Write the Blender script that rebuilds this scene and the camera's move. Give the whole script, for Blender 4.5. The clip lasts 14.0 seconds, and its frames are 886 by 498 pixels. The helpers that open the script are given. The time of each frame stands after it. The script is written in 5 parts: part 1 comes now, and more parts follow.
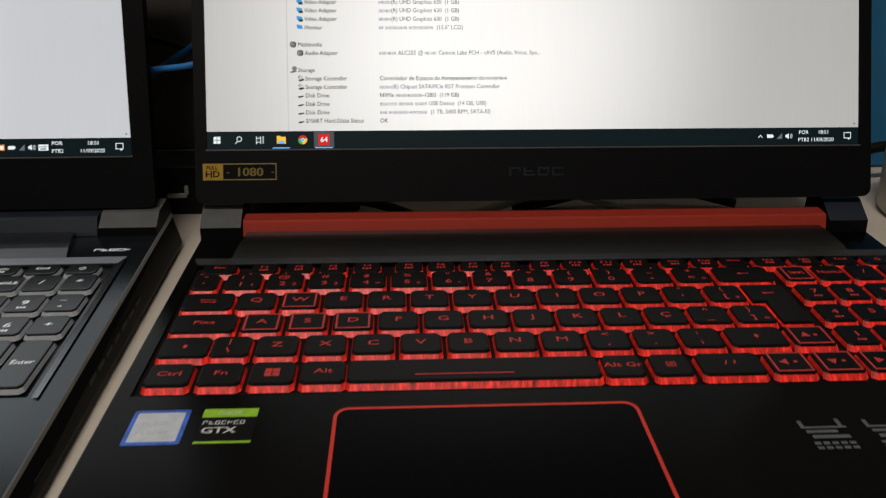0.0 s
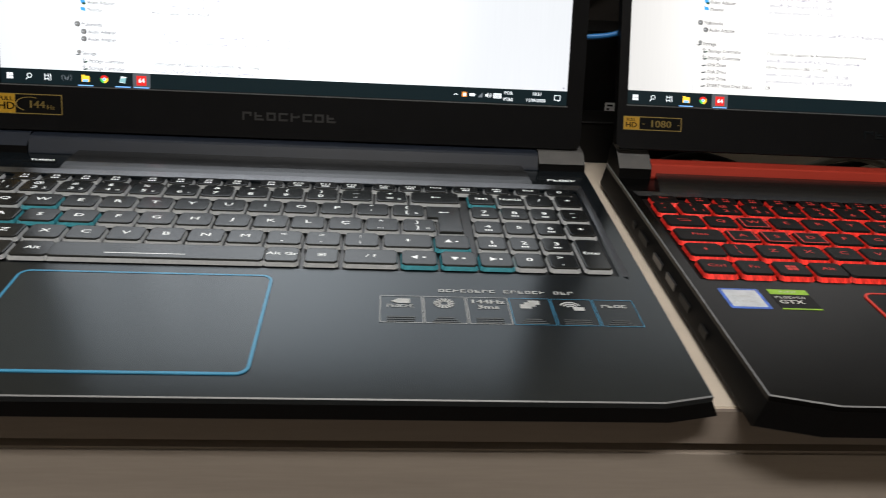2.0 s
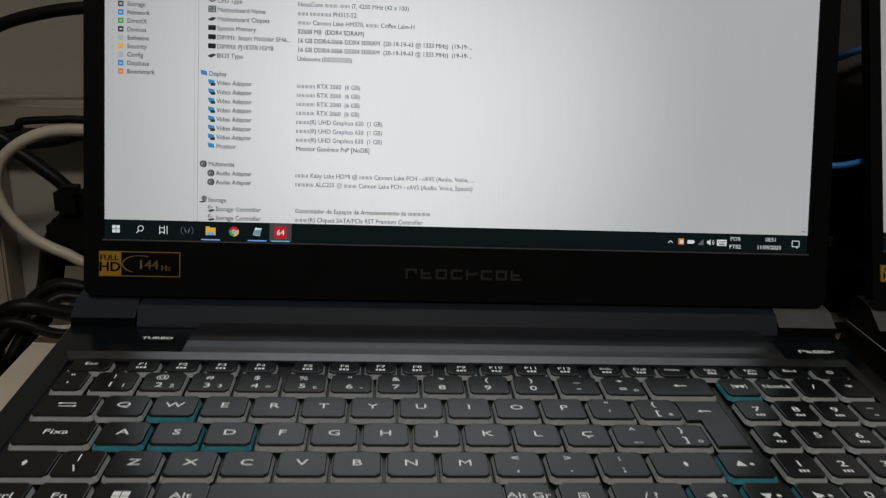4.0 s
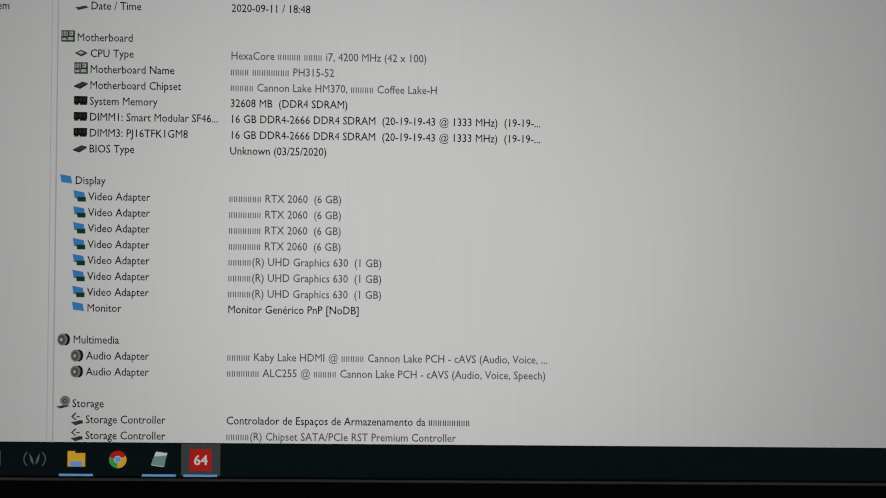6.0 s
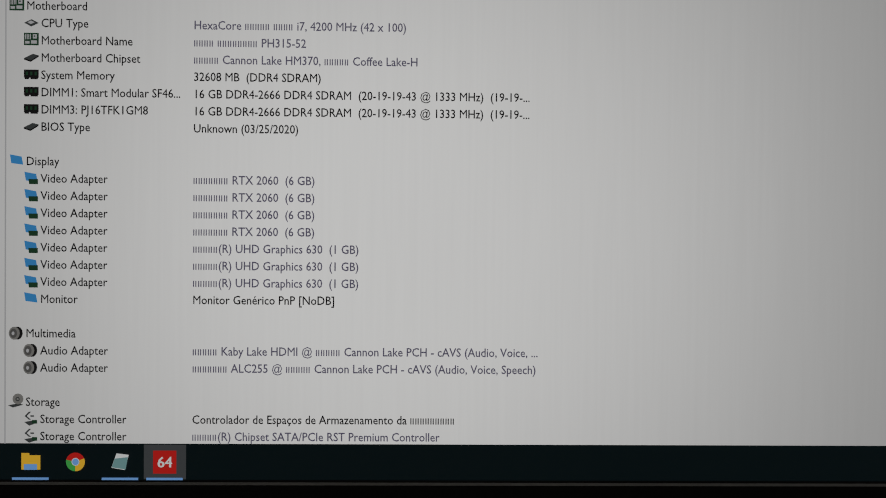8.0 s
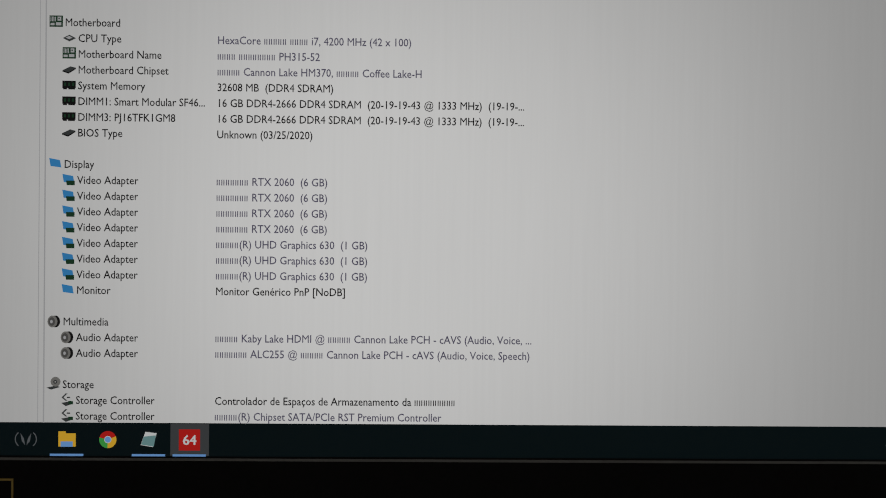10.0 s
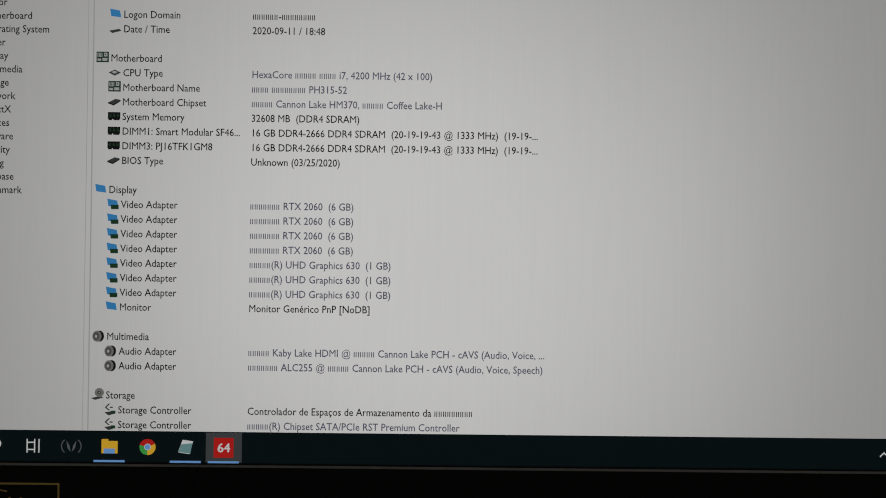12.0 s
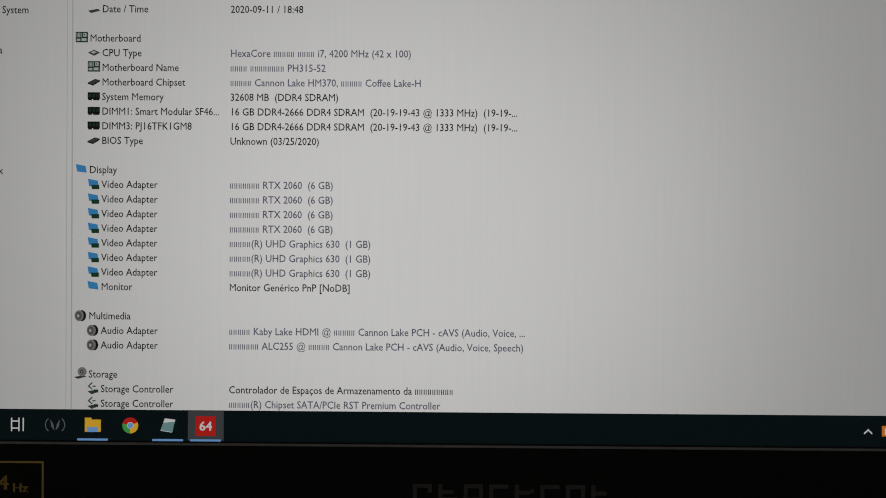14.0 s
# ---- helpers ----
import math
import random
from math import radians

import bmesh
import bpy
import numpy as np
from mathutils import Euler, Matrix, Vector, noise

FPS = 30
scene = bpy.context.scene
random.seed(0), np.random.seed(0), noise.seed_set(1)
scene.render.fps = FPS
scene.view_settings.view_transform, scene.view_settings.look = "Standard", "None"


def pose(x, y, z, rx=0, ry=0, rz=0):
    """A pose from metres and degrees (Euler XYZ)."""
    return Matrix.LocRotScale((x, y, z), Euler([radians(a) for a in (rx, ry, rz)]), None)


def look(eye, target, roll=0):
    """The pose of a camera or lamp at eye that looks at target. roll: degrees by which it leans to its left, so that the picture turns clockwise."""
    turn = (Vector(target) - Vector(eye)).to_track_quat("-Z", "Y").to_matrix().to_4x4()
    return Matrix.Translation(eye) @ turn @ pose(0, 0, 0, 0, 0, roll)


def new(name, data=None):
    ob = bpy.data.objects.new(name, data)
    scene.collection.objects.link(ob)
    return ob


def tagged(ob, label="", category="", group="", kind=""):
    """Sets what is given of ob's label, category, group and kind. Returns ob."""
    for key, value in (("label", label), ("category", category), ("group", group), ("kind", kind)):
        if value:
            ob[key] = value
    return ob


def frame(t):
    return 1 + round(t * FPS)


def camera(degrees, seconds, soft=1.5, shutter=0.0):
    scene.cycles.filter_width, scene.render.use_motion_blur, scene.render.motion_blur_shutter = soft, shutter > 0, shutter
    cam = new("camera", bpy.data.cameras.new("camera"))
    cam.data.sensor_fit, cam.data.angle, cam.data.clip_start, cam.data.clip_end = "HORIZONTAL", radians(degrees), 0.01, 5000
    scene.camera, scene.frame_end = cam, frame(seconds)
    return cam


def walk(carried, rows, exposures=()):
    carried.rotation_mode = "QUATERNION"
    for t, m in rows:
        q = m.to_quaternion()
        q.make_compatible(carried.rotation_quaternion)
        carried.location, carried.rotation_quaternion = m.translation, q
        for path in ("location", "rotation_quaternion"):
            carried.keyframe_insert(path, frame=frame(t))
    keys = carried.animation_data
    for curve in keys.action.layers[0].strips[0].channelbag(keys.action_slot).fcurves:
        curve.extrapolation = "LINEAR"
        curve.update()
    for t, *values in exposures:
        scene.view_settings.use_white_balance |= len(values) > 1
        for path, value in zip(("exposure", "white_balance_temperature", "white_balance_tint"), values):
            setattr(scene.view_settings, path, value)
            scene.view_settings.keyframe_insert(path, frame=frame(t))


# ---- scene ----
cam = camera(57.33, 14.0, soft=1.05, shutter=0.2)
# seconds, eye x y z, yaw to the left, pitch, roll
PATH = [
    (0.0, 0.3075, -0.4088, 0.9341, -3.58, -24.82, 0.40),
    (0.5, 0.2690, -0.4593, 0.9353, -4.23, -26.55, 0.23),
    (1.0, 0.2082, -0.4730, 0.9339, -4.63, -26.76, 0.19),
    (1.5, 0.1350, -0.4887, 0.9363, -4.63, -26.05, 1.36),
    (2.0, 0.0558, -0.4966, 0.9347, -5.06, -25.32, 3.69),
    (2.5, 0.0013, -0.4969, 0.9337, -4.88, -25.03, 3.73),
    (3.0, -0.0211, -0.4817, 0.9383, -4.24, -23.58, 3.27),
    (3.5, -0.0334, -0.4369, 0.9355, -4.22, -20.80, 3.00),
    (4.0, -0.0403, -0.3724, 0.9298, -4.42, -19.21, 2.69),
    (4.2, -0.0424, -0.3435, 0.9312, -4.83, -18.85, 2.75),
    (6.5, -0.0275, -0.1790, 0.9153, -0.61, -15.28, 0.75),
    (7.0, -0.0266, -0.1733, 0.9126, -1.26, -15.73, 0.93),
    (7.5, -0.0240, -0.1744, 0.9113, -1.07, -16.04, 0.82),
    (8.0, -0.0253, -0.1781, 0.9142, -1.18, -16.39, 0.78),
    (10.5, -0.0258, -0.2024, 0.9190, -0.90, -15.97, 0.85),
    (11.0, -0.0295, -0.2079, 0.9240, -0.42, -15.89, 0.90),
    (11.5, -0.0299, -0.2092, 0.9253, -0.60, -15.59, 1.06),
    (12.0, -0.0287, -0.2100, 0.9240, -0.38, -15.32, 0.78),
    (12.5, -0.0238, -0.2113, 0.9239, 0.29, -15.62, 0.61),
    (13.0, -0.0279, -0.2119, 0.9215, -0.20, -15.52, 0.54),
    (13.5, -0.0238, -0.2109, 0.9190, 0.22, -15.73, 0.37),
    (14.0, -0.0192, -0.2104, 0.9205, 0.53, -16.02, 0.21),
]


def stand(x, y, z, yaw, pitch, roll):
    a, b = radians(yaw), radians(pitch)
    ahead = Vector((-math.sin(a) * math.cos(b), math.cos(a) * math.cos(b), math.sin(b)))
    eye = Vector((x, y, z))
    return look(eye, eye + ahead, roll)


walk(cam, [(r[0], stand(*r[1:])) for r in PATH],
     exposures=[(0.0, 0.14, 6500, 10), (0.3, 0.60, 6500, 10), (0.6, 1.00, 6500, 10), (1.0, 1.28, 6450, 10), (1.7, 1.05, 6450, 10), (2.2, 0.65, 6450, 10),
                (2.6, 0.20, 6450, 10), (3.0, -0.02, 6400, 10), (3.6, -0.32, 6500, 10), (4.2, -0.50, 6600, 10), (6.5, -1.00, 6800, 10), (8.0, -1.00, 6800, 10),
                (10.5, -0.97, 6800, 10), (14.0, -0.97, 6850, 10)])

# ---- light ----
world = bpy.data.worlds.new("room_dark")
world.use_nodes = True
world.node_tree.nodes["Background"].inputs[0].default_value = (0.02, 0.021, 0.024, 1)
world.node_tree.nodes["Background"].inputs[1].default_value = 0.3
scene.world = world


def area(name, place, target, sx, sy, watts, colour):
    data = bpy.data.lights.new(name, "AREA")
    data.shape, data.size, data.size_y, data.energy, data.color = "RECTANGLE", sx, sy, watts, colour
    ob = new(name, data)
    ob.matrix_world = look(place, target)
    return ob


area("ceiling_lamp_light", (0.02, -1.15, 2.40), (0.02, -1.15, 0.0), 0.9, 0.16, 15.0, (1.0, 0.95, 0.88))

# ---- materials ----
MATS = {}


def mat(name, col, rough=0.5, metal=0.0, var=0.12, scale=40.0, bump=0.0, fine=900.0, emit=None, power=0.0, spec=0.5, coord="Object",
        stretch=(1, 1, 1), rand=0.0, smudge=0.0, tint=(1, 1, 1)):
    if name in MATS:
        return MATS[name]
    m = bpy.data.materials.new(name)
    m.use_nodes = True
    nt = m.node_tree
    b = nt.nodes["Principled BSDF"]
    b.inputs["Roughness"].default_value = rough
    b.inputs["Metallic"].default_value = metal
    b.inputs["Specular IOR Level"].default_value = spec
    b.inputs["Specular Tint"].default_value = (*tint, 1)
    tc = nt.nodes.new("ShaderNodeTexCoord")
    mp = nt.nodes.new("ShaderNodeMapping")
    mp.inputs["Scale"].default_value = stretch
    nt.links.new(tc.outputs[coord], mp.inputs["Vector"])
    n1 = nt.nodes.new("ShaderNodeTexNoise")
    n1.inputs["Scale"].default_value = scale
    n1.inputs["Detail"].default_value = 4
    nt.links.new(mp.outputs[0], n1.inputs["Vector"])
    n2 = nt.nodes.new("ShaderNodeTexNoise")
    n2.inputs["Scale"].default_value = fine
    n2.inputs["Detail"].default_value = 2
    nt.links.new(mp.outputs[0], n2.inputs["Vector"])
    mix = nt.nodes.new("ShaderNodeMath")
    mix.operation = "MULTIPLY_ADD"
    mix.inputs[1].default_value = 0.35
    nt.links.new(n2.outputs[0], mix.inputs[0])
    nt.links.new(n1.outputs[0], mix.inputs[2])
    ramp = nt.nodes.new("ShaderNodeMapRange")
    ramp.inputs["From Min"].default_value, ramp.inputs["From Max"].default_value = 0.35, 1.0
    ramp.inputs["To Min"].default_value, ramp.inputs["To Max"].default_value = 1 - var, 1 + var
    nt.links.new(mix.outputs[0], ramp.inputs["Value"])
    last = ramp.outputs[0]
    if rand:
        oi = nt.nodes.new("ShaderNodeObjectInfo")
        rr = nt.nodes.new("ShaderNodeMapRange")
        rr.inputs["To Min"].default_value, rr.inputs["To Max"].default_value = 1 - rand, 1 + rand
        nt.links.new(oi.outputs["Random"], rr.inputs["Value"])
        mu = nt.nodes.new("ShaderNodeMath")
        mu.operation = "MULTIPLY"
        nt.links.new(last, mu.inputs[0])
        nt.links.new(rr.outputs[0], mu.inputs[1])
        last = mu.outputs[0]
    vm = nt.nodes.new("ShaderNodeVectorMath")
    vm.operation = "SCALE"
    vm.inputs[0].default_value = col
    nt.links.new(last, vm.inputs["Scale"])
    nt.links.new(vm.outputs[0], b.inputs["Base Color"])
    if smudge:
        n3 = nt.nodes.new("ShaderNodeTexNoise")
        n3.inputs["Scale"].default_value, n3.inputs["Detail"].default_value = 26.0, 3.0
        nt.links.new(tc.outputs[coord], n3.inputs["Vector"])
        sr = nt.nodes.new("ShaderNodeMapRange")
        sr.inputs["From Min"].default_value, sr.inputs["From Max"].default_value = 0.52, 0.68
        sr.inputs["To Min"].default_value, sr.inputs["To Max"].default_value = rough, rough * (1 + smudge)
        nt.links.new(n3.outputs[0], sr.inputs["Value"])
        nt.links.new(sr.outputs[0], b.inputs["Roughness"])
    if bump:
        bp = nt.nodes.new("ShaderNodeBump")
        bp.inputs["Strength"].default_value = bump
        bp.inputs["Distance"].default_value = 0.0004
        nt.links.new(n2.outputs[0], bp.inputs["Height"])
        nt.links.new(bp.outputs[0], b.inputs["Normal"])
    if emit:
        ve = nt.nodes.new("ShaderNodeVectorMath")
        ve.operation = "SCALE"
        ve.inputs[0].default_value = emit
        nt.links.new(last, ve.inputs["Scale"])
        nt.links.new(ve.outputs[0], b.inputs["Emission Color"])
        b.inputs["Emission Strength"].default_value = power
    MATS[name] = m
    return m


def glow(name, col, power=1.0):
    """A lit part of a display."""
    if name in MATS:
        return MATS[name]
    m = bpy.data.materials.new(name)
    m.use_nodes = True
    b = m.node_tree.nodes["Principled BSDF"]
    b.inputs["Base Color"].default_value = (0.005, 0.005, 0.0055, 1)
    b.inputs["Roughness"].default_value = 0.45
    b.inputs["Specular IOR Level"].default_value = 0.14
    b.inputs["Emission Color"].default_value = (*col, 1)
    b.inputs["Emission Strength"].default_value = power
    MATS[name] = m
    return m


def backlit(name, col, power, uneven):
    """The white of a display: uneven backlight, with dimming towards the edges painted in."""
    m = glow(name, col, power)
    nt = m.node_tree
    b = nt.nodes["Principled BSDF"]
    tc = nt.nodes.new("ShaderNodeTexCoord")
    n = nt.nodes.new("ShaderNodeTexNoise")
    n.inputs["Scale"].default_value, n.inputs["Detail"].default_value = 7.0, 1.0
    nt.links.new(tc.outputs["Object"], n.inputs["Vector"])
    r = nt.nodes.new("ShaderNodeMapRange")
    r.inputs["From Min"].default_value, r.inputs["From Max"].default_value = 0.3, 0.7
    r.inputs["To Min"].default_value, r.inputs["To Max"].default_value = power * (1 - uneven), power * (1 + uneven)
    nt.links.new(n.outputs[0], r.inputs["Value"])
    sm = nt.nodes.new("ShaderNodeMapping")
    sm.inputs["Scale"].default_value = (900.0, 1.0, 22.0)
    nt.links.new(tc.outputs["Object"], sm.inputs["Vector"])
    sn = nt.nodes.new("ShaderNodeTexNoise")
    sn.inputs["Scale"].default_value, sn.inputs["Detail"].default_value = 1.0, 2.0
    nt.links.new(sm.outputs[0], sn.inputs["Vector"])
    sr = nt.nodes.new("ShaderNodeMapRange")
    sr.inputs["From Min"].default_value, sr.inputs["From Max"].default_value = 0.3, 0.7
    sr.inputs["To Min"].default_value, sr.inputs["To Max"].default_value = 0.988, 1.012
    nt.links.new(sn.outputs[0], sr.inputs["Value"])
    streak = nt.nodes.new("ShaderNodeMath")
    streak.operation = "MULTIPLY"
    nt.links.new(r.outputs[0], streak.inputs[0])
    nt.links.new(sr.outputs[0], streak.inputs[1])
    # lens and slant dimming, painted into the glow as a fixed falloff
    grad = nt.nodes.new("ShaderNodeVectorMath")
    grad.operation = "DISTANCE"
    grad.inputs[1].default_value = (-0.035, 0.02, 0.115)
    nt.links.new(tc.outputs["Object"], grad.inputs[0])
    edge_dim = nt.nodes.new("ShaderNodeMapRange")
    edge_dim.interpolation_type = "SMOOTHSTEP"
    edge_dim.inputs["From Min"].default_value, edge_dim.inputs["From Max"].default_value = 0.02, 0.165
    edge_dim.inputs["To Min"].default_value, edge_dim.inputs["To Max"].default_value = 1.03, 0.55
    nt.links.new(grad.outputs["Value"], edge_dim.inputs["Value"])
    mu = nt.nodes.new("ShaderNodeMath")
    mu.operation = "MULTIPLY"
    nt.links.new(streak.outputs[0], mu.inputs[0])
    nt.links.new(edge_dim.outputs[0], mu.inputs[1])
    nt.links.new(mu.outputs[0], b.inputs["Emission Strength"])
    return m


M_DECK_A = mat("anodised_dark_blue_grey", (0.0040, 0.0062, 0.0085), 0.18, 0.0, 0.10, 30, 0.05, 2600, spec=1.0, tint=(0.80, 0.93, 1.0))
M_DECK_B = mat("black_satin_plastic", (0.0016, 0.0016, 0.0016), 0.17, 0.0, 0.30, 28, 0.08, 2200, spec=0.14, smudge=0.5)
M_PAD_A = mat("touchpad_glass_grey", (0.022, 0.030, 0.036), 0.22, 0.0, 0.08, 30, spec=1.0, tint=(0.85, 0.95, 1.0))
M_PAD_B = mat("touchpad_black", (0.0022, 0.0025, 0.003), 0.18, 0.0, 0.12, 30, spec=0.07)
M_FRONT = mat("black_edge_plastic", (0.002, 0.002, 0.0023), 0.5, 0, 0.2, 60, spec=0.15)
M_EDGE = mat("polished_cut_edge", (0.22, 0.225, 0.235), 0.42, 0.0, 0.1, 200)
M_BEZEL = mat("matt_black_bezel", (0.0040, 0.0040, 0.0046), 0.5, 0, 0.2, 60, 0.1, 1500, spec=0.10)
M_LIP = mat("bezel_lip_lit_grey", (0.10, 0.105, 0.11), 0.3, 0, 0.2, 60)
M_LID = mat("black_lid_shell", (0.005, 0.005, 0.006), 0.45, 0, 0.2, 40, spec=0.12)
M_HINGE_LIT = mat("hinge_grey_lit_metal", (0.12, 0.12, 0.122), 0.26, 0.0, 0.12, 90, spec=1.0)
M_BARREL = mat("dark_grey_hinge_barrel", (0.017, 0.023, 0.036), 0.34, 0.0, 0.15, 60, spec=0.7)
M_RED = mat("red_brushed_bar", (0.44, 0.040, 0.022), 0.42, 0.0, 0.12, 60, 0.1, 900, stretch=(0.1, 1, 1))
# a faint glow is added to the red touchpad line
M_REDLINE = mat("red_trim_glow", (0.55, 0.030, 0.020), 0.4, 0, 0.1, 60, emit=(1.0, 0.05, 0.02), power=0.10)
M_TEAL = mat("teal_trim", (0.07, 0.34, 0.58), 0.25, 0.0, 0.12, 60)
M_KEY_A = mat("key_dark_grey", (0.0055, 0.0066, 0.0072), 0.22, 0, 0.10, 300, 0.08, 3000, rand=0.10, spec=0.95, tint=(0.90, 0.97, 1.0))
M_KEY_B = mat("key_black", (0.0040, 0.0036, 0.0036), 0.40, 0, 0.12, 300, 0.10, 3000, rand=0.12, spec=0.22)
M_SKIRT_A = mat("key_skirt_frosted", (0.38, 0.39, 0.395), 0.35, 0, 0.12, 400, emit=(0.9, 0.95, 1.0), power=0.028)
M_SKIRT_T = mat("key_skirt_teal", (0.05, 0.25, 0.30), 0.25, 0, 0.3, 400, emit=(0.1, 0.8, 1.0), power=0.022)
# key light painted as skirt glow; sides and back get a dimmer copy
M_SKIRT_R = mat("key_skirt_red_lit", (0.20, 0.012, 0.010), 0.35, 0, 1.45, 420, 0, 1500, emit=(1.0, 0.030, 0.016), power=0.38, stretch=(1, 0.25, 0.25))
M_SKIRT_S = mat("key_skirt_red_side_dim", (0.12, 0.010, 0.009), 0.4, 0, 1.2, 420, 0, 1500, emit=(1.0, 0.030, 0.016), power=0.14, stretch=(1, 0.25, 0.25))
M_PLATE_R = mat("dark_keyboard_plate", (0.012, 0.009, 0.009), 0.6, 0, 0.5, 150, spec=0.1)
M_PLATE_A = mat("keyboard_plate", (0.005, 0.006, 0.0065), 0.28, 0, 0.2, 90, spec=0.8)
M_LEG_A = mat("legend_white", (0.82, 0.84, 0.84), 0.5, 0, 0.1, 300, emit=(0.95, 1.0, 1.0), power=0.26)
M_LEG_R = mat("legend_red_lit", (0.3, 0.03, 0.03), 0.5, 0, 0.2, 300, emit=(1.0, 0.05, 0.035), power=0.17)
M_PRINT = mat("grey_print", (0.60, 0.62, 0.63), 0.5, 0, 0.15, 300)
M_PRINT_DIM = mat("faint_print", (0.13, 0.14, 0.145), 0.5, 0, 0.15, 300)
M_STRIP_A = mat("brushed_dark_metal", (0.12, 0.125, 0.13), 0.24, 0.9, 0.15, 40, 0.05, 1800, spec=0.8, stretch=(0.1, 1, 1))
M_STRIP_B = mat("brushed_black_metal", (0.013, 0.0118, 0.0108), 0.26, 0.0, 0.15, 40, 0.05, 1800, spec=0.9, stretch=(0.1, 1, 1))
M_RIM = mat("polished_silver_rim", (0.22, 0.225, 0.235), 0.26, 1.0, 0.1, 120)
M_LOGO = mat("dark_chrome_logo", (0.06, 0.06, 0.063), 0.35, 0.7, 0.2, 300)
M_PORT = mat("port_black", (0.003, 0.003, 0.003), 0.6)
M_PORT_METAL = mat("port_metal", (0.16, 0.16, 0.165), 0.4, 0.9, 0.2, 300)
M_ST_BLUE = mat("sticker_blue", (0.05, 0.17, 0.75), 0.3, 0, 0.6, 250)
M_ST_SILVER = mat("sticker_silver", (0.72, 0.76, 0.82), 0.3, 0.0, 0.15, 250)
M_ST_GREEN = mat("sticker_green", (0.36, 0.68, 0.03), 0.35, 0, 0.12, 250)
M_ST_BLACK = mat("sticker_black", (0.004, 0.004, 0.004), 0.35, spec=0.12)
M_ST_MINT = mat("sticker_mint", (0.45, 0.95, 0.66), 0.35, 0, 0.1, 250, emit=(0.3, 1.0, 0.6), power=0.0)
M_ST_WHITE = mat("sticker_white", (0.80, 0.80, 0.78), 0.4, 0, 0.1, 250)
M_ST_YELLOW = mat("sticker_yellow", (0.48, 0.27, 0.015), 0.4, 0, 0.1, 250)
M_ST_GOLD = mat("sticker_gold", (0.36, 0.26, 0.08), 0.35, 0.4, 0.1, 250)
M_DESK = mat("beige_laminate", (0.74, 0.65, 0.55), 0.5, 0, 0.07, 14, 0.06, 300, stretch=(0.25, 2.0, 1))
M_DESKEDGE = mat("brown_edge_band", (0.24, 0.20, 0.17), 0.5, 0, 0.15, 18, 0.06, 300, stretch=(0.2, 2, 2))
M_DRAWER = mat("grey_brown_wood", (0.33, 0.285, 0.245), 0.5, 0, 0.16, 16, 0.08, 240, stretch=(0.2, 2, 3))
M_GAP = mat("gap_dark", (0.02, 0.015, 0.012), 0.7)
M_BACKDROP = mat("shaded_backdrop_brown", (0.075, 0.066, 0.060), 0.6, 0, 0.15, 12, 0.08, 240, stretch=(0.3, 1, 2))
M_WALL = mat("greyish_white_wall", (0.39, 0.365, 0.315), 0.8, 0, 0.08, 6, 0.12, 220)
M_TRIM = mat("cream_trunking", (0.37, 0.33, 0.265), 0.55, 0, 0.10, 16)
M_CEIL = mat("white_ceiling", (0.75, 0.74, 0.72), 0.85, 0, 0.05, 4)
M_FLOOR = mat("brown_floor", (0.16, 0.13, 0.11), 0.6, 0, 0.2, 5, 0.05, 120)
M_CABLE = mat("black_cable_rubber", (0.0045, 0.0045, 0.0045), 0.45, 0, 0.2, 90, spec=0.25)
M_CREAM = mat("cream_cable", (0.60, 0.55, 0.44), 0.45, 0, 0.12, 60)
M_BLUE = mat("blue_cable", (0.025, 0.20, 0.56), 0.4, 0, 0.12, 60)
M_BLUEBOX = mat("blue_card", (0.015, 0.16, 0.33), 0.55, 0, 0.12, 20)
M_PALE = mat("pale_plastic", (0.48, 0.49, 0.46), 0.4, 0, 0.1, 30)
M_WOOD = mat("raw_wood", (0.20, 0.12, 0.055), 0.6, 0, 0.3, 40, stretch=(1, 1, 0.2))
M_CHROME = mat("bright_rod", (0.6, 0.6, 0.6), 0.25, 0.9, 0.1, 60)
M_LAMP = glow("lamp_diffuser", (1.0, 0.93, 0.82), 4.0)

# ---- building helpers ----


